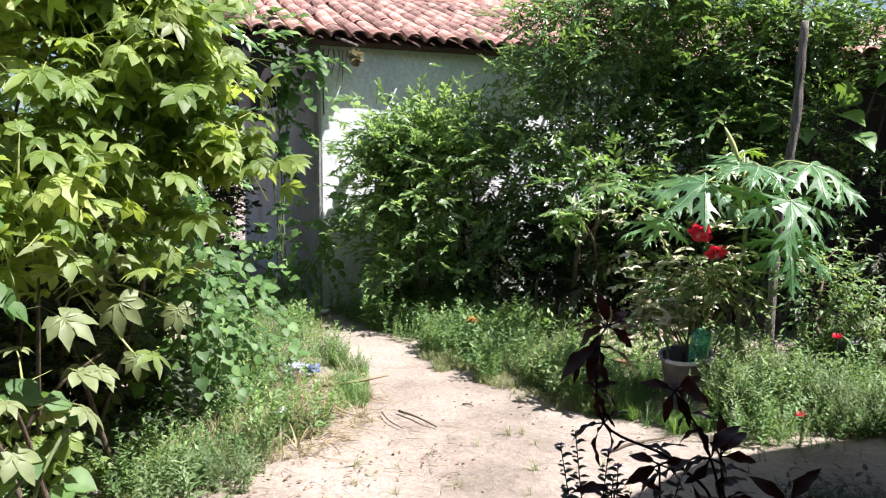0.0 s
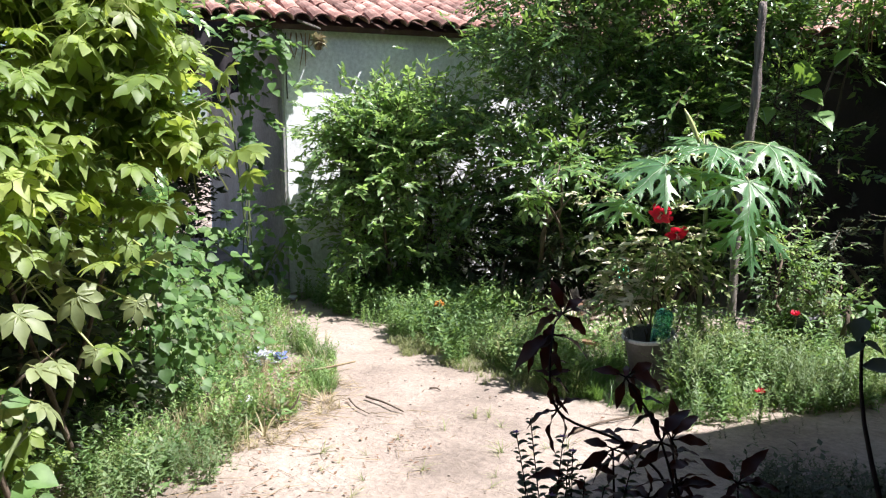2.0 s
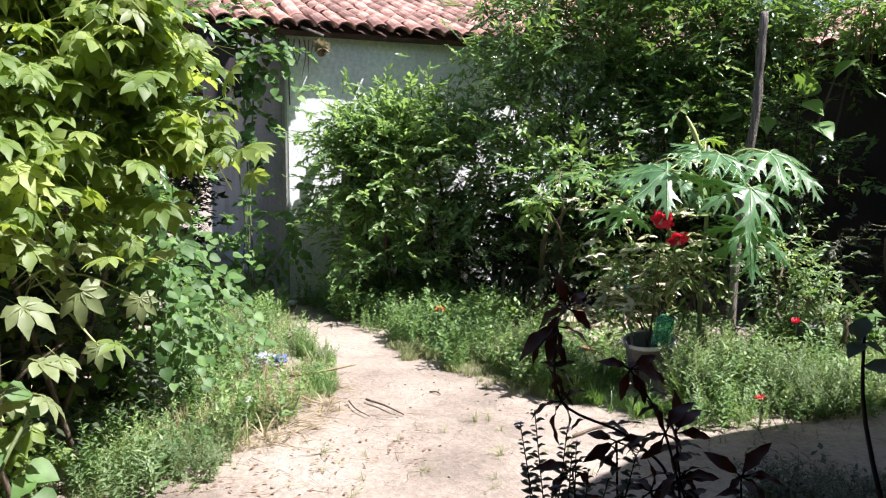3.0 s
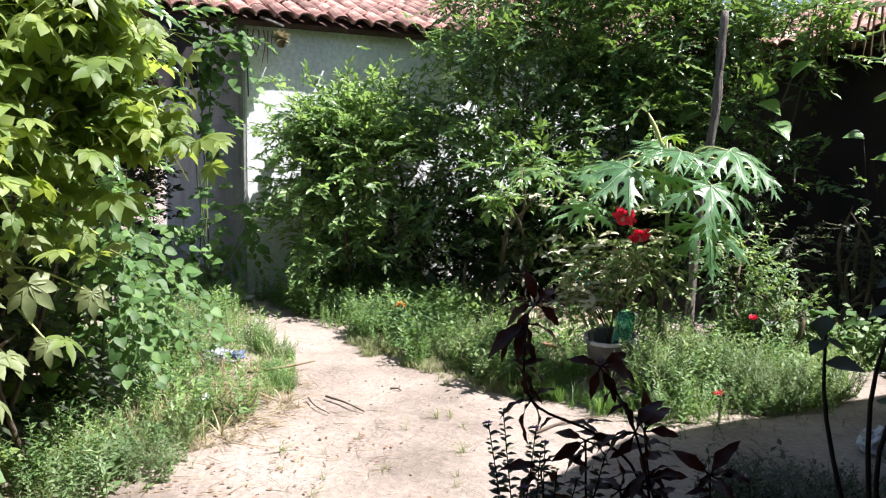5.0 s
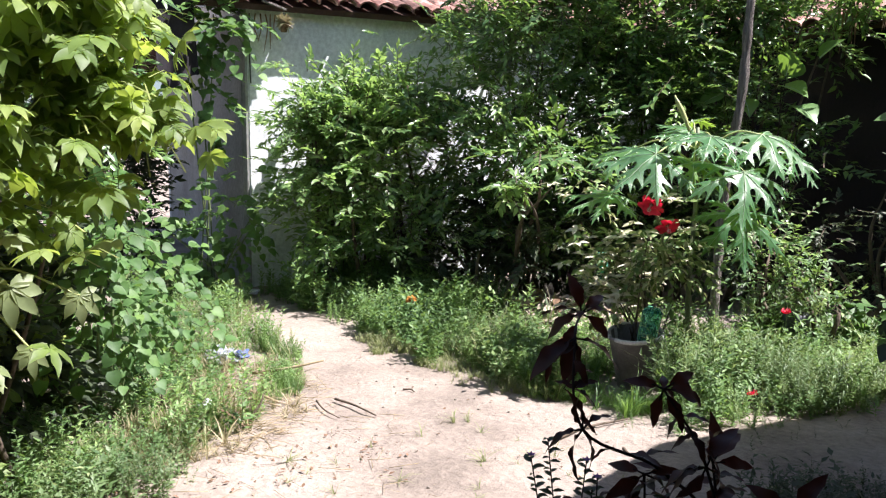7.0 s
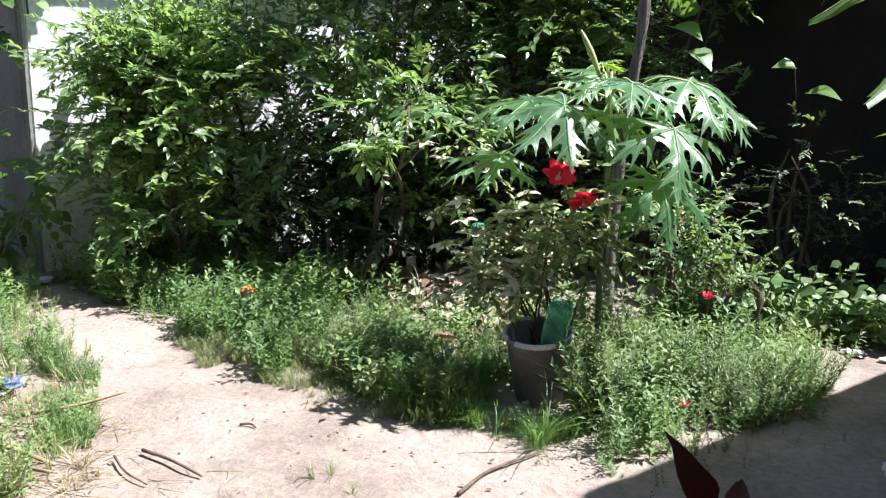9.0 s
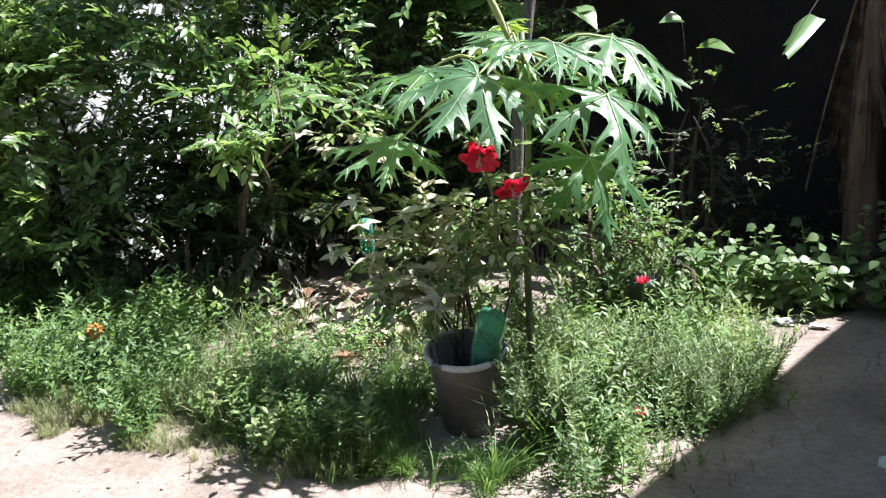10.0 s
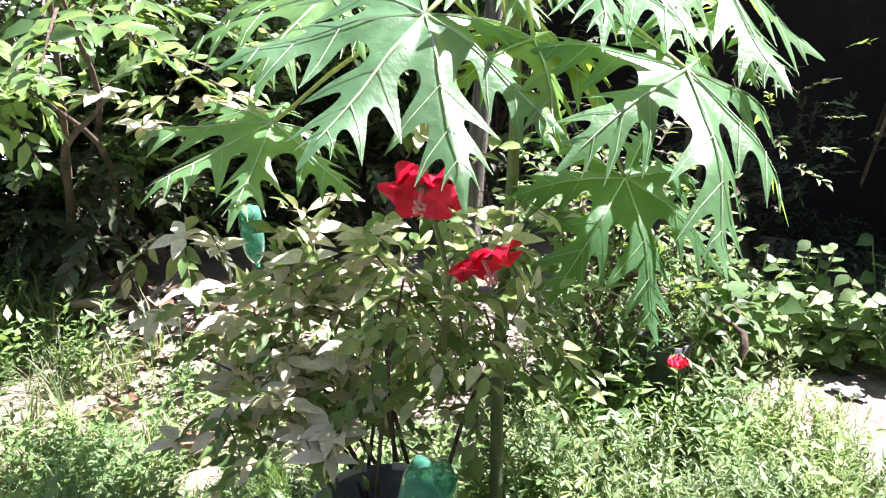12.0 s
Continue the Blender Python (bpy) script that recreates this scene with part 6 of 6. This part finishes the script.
def build_violet_herb(x, y):
    t = thing("violet_herb", (x, y, gz(x, y)), "thin dark herb with small violet flowers", "plant")
    r = random.Random(17)
    across = Vector((0.794, 0.608, 0))
    for j, (a, h) in enumerate(((-0.08, 0.70), (-0.03, 0.73), (0.03, 0.66), (0.07, 0.61), (0.0, 0.58), (0.16, 0.64), (0.19, 0.58), (-0.05, 0.62), (0.05, 0.69), (0.11, 0.60), (-0.06, 0.54), (0.01, 0.64))):
        tip = across * a + Vector((r.uniform(-0.03, 0.03), r.uniform(-0.03, 0.03), h))
        line = spline([across * (0.4 * a) + Vector((0, 0, -0.02)), tip * 0.5 + across * r.uniform(-0.02, 0.02), tip], 9)
        stem = part("stem", bm_mesh("stem", tube(line, [0.0024 - 0.00016 * i for i in range(9)], 5), M_DARKSTEM), t)
        P, X, N, S = [], [], [], []
        for k in range(84):
            f = 0.22 + 0.78 * k / 83
            b = (k // 2) * 1.57 + (k % 2) * math.pi + r.uniform(-0.3, 0.3)
            q = line[min(8, int(f * 8))].lerp(line[min(8, int(f * 8) + 1)], f * 8 % 1)
            P.append(q), X.append((math.cos(b), math.sin(b), 0.45)), N.append((0.1, -0.4, 1)), S.append(r.uniform(0.020, 0.036) * (1.2 - 0.5 * f))
        part("foliage", many("foliage", T_BUSHY, P, X, N, S, L_DARKSHADE), stem)
        if j % 2 == 0:
            part("bloom", many("bloom", T_OVATE, [tip] * 7, [(math.cos(q), math.sin(q), 0.5) for q in range(7)], [(0, 0, 1)] * 7, [0.013] * 7, M_PURPLEFLOWER), stem, "small violet bloom")


build_violet_herb(-0.385, 0.797)


def build_thin_stalks(x, y):
    t = thing("stalk_plant", (x, y, gz(x, y)), "thin dark stalks with drooping green leaves in the shade", "plant")
    r = random.Random(23)
    P, X, N, S = [], [], [], []
    for j, tip in enumerate(((-0.15, 0.02, 0.80), (0.05, 0.05, 0.92), (0.12, -0.05, 0.70), (0.22, 0.05, 0.85))):
        tip = Vector(tip)
        line = spline([(0.02 * j, 0, -0.02), tip * 0.55 + Vector((-0.05, 0, 0.05)), tip], 9)
        part("stem", bm_mesh("stem", tube(line, [0.010 - 0.0007 * i for i in range(9)], 6), M_DARKSTEM, True), t)
        for k in range(6):
            f = 0.80 + 0.20 * k / 5
            a = k * 2.2 + 1.3 * j
            P.append(line[round(f * 8)]), X.append((math.cos(a), math.sin(a), r.uniform(-0.9, 0.2))), N.append((math.cos(a) * 0.5, math.sin(a) * 0.5 - 0.3, 0.8)), S.append(r.uniform(0.06, 0.11))
    part("foliage", many("foliage", T_BROAD, P, X, N, S, L_DARKSHADE, True), t)


build_thin_stalks(0.08, 1.95)


# ---- the tall leafy plants at the near side of the path ----
def build_palmate_shrub(blobs, count, size, seed, base, label, big=0, material=None, stems=6, face=(0.5, -0.3, 0.2)):
    t = thing("palmate_shrub", None, label, "shrub", "tall leafy plants by the path")
    g = np.random.default_rng(seed)
    r = random.Random(seed)

    def place(n, shell):
        pick = g.choice(len(blobs), n)
        c, rad = np.array([blobs[k][0] for k in pick]), np.array([blobs[k][1] for k in pick])
        d = unit(g.normal(size=(n, 3)) + np.array(face))
        q = (1 - shell * g.random(n)[:, None] ** 1.3) * (1 + 0.15 * np.sin(6 * d[:, :1] + 5 * d[:, 2:]))
        p = c + d * rad * q
        if n > 200:
            heart, mine = p[g.integers(0, n, n // 18)], g.integers(0, n // 18, n)
            off = g.normal(size=(n, 3)) * np.array([0.11, 0.11, 0.045])
            off[:, 2] -= 1.2 * (off[:, 0] ** 2 + off[:, 1] ** 2)
            p = np.where((g.random(n) < 0.75)[:, None], heart[mine] + off, p)
        x = d * np.array([1, 1, 0.2]) + g.normal(size=d.shape) * 0.35
        x[:, 2] -= 0.35
        nn = np.array([0.25, -0.1, 1.0]) + d * 0.45 + g.normal(size=d.shape) * 0.25
        return p, x, nn, c
    p, x, nn, c = place(count, 0.75)
    h = count // 2
    part("foliage", many("foliage", T_PALM5, p[:h], x[:h], nn[:h], size * g.uniform(0.6, 1.2, h), material or L_CASSAVA, True), t)
    part("foliage", many("foliage", T_PALM7, p[h:], x[h:], nn[h:], size * g.uniform(0.6, 1.2, count - h), material or L_CASSAVA, True), t)
    tagged(part("stalkwork", twig_mesh("stalkwork", [p - unit(x) * 0.16 - np.array([0, 0, 0.05]), p - unit(x) * 0.08, p], 0.004, M_PETIOLE), t), kind="stuff")
    for k in range(stems):
        b = blobs[k % len(blobs)]
        top = Vector(b[0]) + Vector([r.uniform(-0.6, 0.6) * q for q in b[1]])
        root = Vector((base[0] + r.uniform(-0.3, 0.3), base[1] + r.uniform(-0.25, 0.25), -0.05))
        part("stem", bm_mesh("stem", tube(spline([root, root.lerp(top, 0.5) + Vector((r.uniform(-0.1, 0.1), r.uniform(-0.1, 0.1), 0.1)), top], 9), [0.013 - 0.0011 * i for i in range(9)], 7), M_BARK, True), t)
    for k in range(big):
        p, x, nn, c = place(1, 0.1)
        tv, tf = palmate(random.Random(seed + k).choice((5, 7)), 230, k, 0.17, 0.3, 0, 0.4)
        part("leaf", many("leaf", (tv, tf), p, x, nn, [size * r.uniform(0.85, 1.25)], L_CASSAVAPALE if k % 3 == 0 else L_CASSAVA, True), t)
    return t


build_palmate_shrub([((-2.65, 0.75, 1.60), (0.55, 0.55, 0.50)), ((-2.50, 1.08, 1.38), (0.38, 0.38, 0.44)), ((-2.52, 1.00, 1.80), (0.34, 0.34, 0.32)), ((-2.95, 0.40, 1.95), (0.6, 0.55, 0.42)), ((-2.75, 0.75, 1.95), (0.4, 0.4, 0.3)), ((-2.5, 0.5, 1.15), (0.40, 0.42, 0.30)), ((-3.35, 0.95, 0.75), (0.40, 0.45, 0.60)), ((-3.40, 0.45, 0.55), (0.40, 0.60, 0.55)), ((-2.95, 0.25, 0.35), (0.35, 0.45, 0.30))], 2150, 0.104, 61, (-2.75, 0.75), "tall plant with bright yellow-green palmate leaves beside the path", 30)
low_plant = build_palmate_shrub([((-2.35, 0.55, 0.72), (0.35, 0.4, 0.40)), ((-2.15, 0.25, 0.55), (0.3, 0.3, 0.4))], 18, 0.11, 62, (-2.6, 0.6), "lower plant with pale drooping palmate leaves", 6, L_CASSAVAPALE, 4)


for k, (p, size) in enumerate((((-2.30, 0.71, 0.82), 0.135), ((-2.20, 0.88, 0.78), 0.095), ((-2.24, 0.74, 0.62), 0.085))):
    p = Vector(p)
    leaf = part("leaf", many("leaf", palmate(7, 230, k + 3, 0.17, 0.3, 0, 0.4), [p], [(0.25, -0.1, -0.7)], [(0.75, -0.45, 0.5)], [size], L_CASSAVAPALE, True), low_plant, "large pale drooping leaf")
    part("petiole", bm_mesh("petiole", tube(spline([(-2.62, 0.62 + 0.05 * k, 0.80), (p + Vector((-2.62, 0.62, 0.95))) * 0.5, p], 8), 0.004, 6), M_PETIOLE, True), leaf)


# Dark leaves put in for the shaded hollow, though sun reaches them.
shrub([((-3.05, 0.55, 0.50), (0.30, 0.55, 0.50)), ((-2.85, 0.10, 0.35), (0.30, 0.40, 0.35)), ((-3.25, 1.05, 0.60), (0.30, 0.35, 0.50))], 620, 0.075, 83, (-3.0, 0.5), "undergrowth in shade-dark leaves filling the hollow below the tall palmate plant", mat_leaf=L_DARKSHADE, name="undergrowth", stems=6, spray=0.2, gaps=-9.0)


def build_vine(blobs, count, size, seed, label, base, group="climbing vines", face=(0.5, -0.4, 0.1), fill=0.6):
    t = thing("vine", None, label, "vine", group)
    P, X, N, S, tw = sprays(blobs, count, 0.22, 5, size, seed, 0.6, fill, face)
    N = N * 0.5 + np.array([0.5, -0.35, 0.5])
    part("foliage", many("foliage", T_HEART, P, X, N, S, L_VINE), t)
    tagged(part("tendrilwork", twig_mesh("tendrilwork", tw, 0.004, M_STALK), t), kind="stuff")
    r = random.Random(seed)
    for k in range(4):
        b = blobs[k % len(blobs)]
        top = Vector(b[0]) + Vector([r.uniform(-0.6, 0.6) * q for q in b[1]])
        root = Vector((base[0] + r.uniform(-0.15, 0.15), base[1] + r.uniform(-0.15, 0.15), -0.03))
        part("stem", bm_mesh("stem", tube(spline([root, root.lerp(top, 0.5) + Vector((0.06, -0.05, 0.05)), top], 9), 0.007, 6), M_STALK, True), t)


build_vine([((-3.35, 1.62, 0.60), (0.36, 0.36, 0.48)), ((-2.95, 1.35, 0.85), (0.28, 0.26, 0.38)), ((-3.75, 2.0, 0.35), (0.35, 0.35, 0.3))], 190, 0.058, 71, "blue-green heart-leaved vine sprawling over the weeds", (-3.3, 1.7))
build_vine([((-2.15, 0.10, 1.05), (0.20, 0.22, 0.40)), ((-2.2, 0.45, 0.40), (0.15, 0.15, 0.2))], 13, 0.088, 72, "broad heart-shaped vine leaves climbing the tall plant", (-2.3, 0.2))
build_vine([((-6.0, 4.15, 2.35), (0.45, 0.25, 0.30)), ((-5.95, 4.15, 1.75), (0.16, 0.12, 0.55)), ((-6.3, 4.1, 2.7), (0.5, 0.25, 0.2))], 110, 0.09, 73, "green vine hanging from the roof corner", (-6.0, 4.15))
build_vine([((-5.5, 4.05, 0.75), (0.35, 0.25, 0.40)), ((-5.9, 3.8, 0.4), (0.4, 0.3, 0.35))], 80, 0.085, 74, "yellowing vine at the foot of the white wall", (-5.6, 4.0))

shrub([((-6.9, 3.6, 2.3), (0.6, 0.5, 0.9)), ((-6.9, 3.5, 1.4), (0.6, 0.4, 0.8)), ((-7.3, 3.9, 0.8), (0.7, 0.5, 0.8)), ((-6.9, 3.2, 0.6), (0.6, 0.5, 0.6))], 1700, 0.075, 81, (-6.9, 3.5), "dark leafy tree beside the house wall", mat_leaf=L_DARKSHADE, name="tree", stems=5)


def build_hanging_tuft():
    t = thing("hanging_plant", FRAME @ Matrix.Translation((0.22, 0.29, 2.325)), "dry yellow plant in a small pot hung under the eave", "plant")
    bm, _ = lathe([(0.0, 0.0), (0.028, 0.0), (0.042, 0.06), (0.038, 0.06), (0.0, 0.055)], 14)
    part("pot", bm_mesh("pot", bm, M_DEADLEAF, True), t)
    part("cord", bm_mesh("cord", tube([(0, 0, 0.06), (0, 0, 0.22)], 0.003, 5), M_PIPE), t)
    r = random.Random(2)
    P = [(0, 0, 0.08)] * 150
    X = [(r.uniform(-1, 1), r.uniform(-1, 1), r.uniform(-0.6, 1)) for _ in P]
    part("foliage", many("foliage", T_OVATE, P, X, [(0, 0, 1)] * 150, [r.uniform(0.06, 0.115) for _ in P], L_GRASSDRY), t)


build_hanging_tuft()


# ---- sparse plants and dry strands before the dark wall ----
shrub([((-0.55, 5.55, 0.85), (0.28, 0.25, 0.50)), ((-0.72, 5.62, 0.55), (0.20, 0.2, 0.35))], 70, 0.034, 91, (-0.5, 5.6), "sparse thin shrub with small leaves before the dark wall", mat_leaf=L_WEED, stems=3, spray=0.11, leaves=8)
# The dimness of the wall's shade comes from the dark leaf colour.
shrub([((-0.80, 5.62, 0.70), (0.28, 0.22, 0.50)), ((-0.40, 5.72, 0.50), (0.36, 0.25, 0.38)), ((-1.05, 5.5, 0.75), (0.2, 0.2, 0.45))], 330, 0.034, 95, (-0.7, 5.65), "dim leafy shrub in the shade of the dark wall", mat_leaf=L_DARKSHADE, stems=5, spray=0.16, leaves=9, gaps=-0.05)
herb_bed("weeds", [(-1.30, 4.40), (-0.86, 4.42), (-0.80, 4.85), (-1.30, 5.0)], 95, 0.40, 0.78, S_TALL, L_WEEDPALE, 92, "tall feathery yellow-green weeds behind the papaya", clump=0.2)
shrub([((-1.02, 4.52, 0.50), (0.24, 0.22, 0.30)), ((-0.84, 4.64, 0.34), (0.16, 0.16, 0.20)), ((-1.18, 4.70, 0.60), (0.18, 0.18, 0.24))], 190, 0.036, 94, (-1.0, 4.62), "leafy green bush growing behind the papaya plant", mat_leaf=L_WEED, stems=6, spray=0.16, leaves=9, tmpl=T_BUSHY, gaps=-9.0)


def build_dry_strands(x, n, seed):
    t = thing("dry_frond", FRAME @ Matrix.Translation((x, 4.22, 2.46)), "dry brown frond hanging over the roof edge", "dry frond", "dry fronds on the roof")
    r = random.Random(seed)
    part("rib", bm_mesh("rib", tube(spline([(-0.25, 0.15, 0.10), (0, -0.05, 0.12), (0.3, -0.12, 0.02)], 8), 0.012, 6), M_DEADLEAF, True), t)
    for k in range(n):
        x0 = -0.22 + 0.5 * k / n
        ln = r.uniform(0.25, 0.55)
        line = spline([(x0, -0.03, 0.11), (x0 + r.uniform(-0.03, 0.03), -0.10, 0.0), (x0 + r.uniform(-0.06, 0.06), -0.12, 0.08 - ln)], 6)
        part("leaflet", bm_mesh("leaflet", tube(line, [0.006, 0.011, 0.012, 0.010, 0.007, 0.002], 4), M_DEADLEAF), t)


for k, x in enumerate((3.1, 3.6, 4.05, 4.5)):
    build_dry_strands(x, 9, 500 + k)

shrub([((-4.75, 1.75, 2.15), (0.80, 0.75, 0.75)), ((-5.3, 2.3, 1.6), (0.6, 0.6, 0.8))], 700, 0.08, 93, (-4.9, 1.9), "leafy green tree behind the tall palmate plants", name="tree", stems=6)
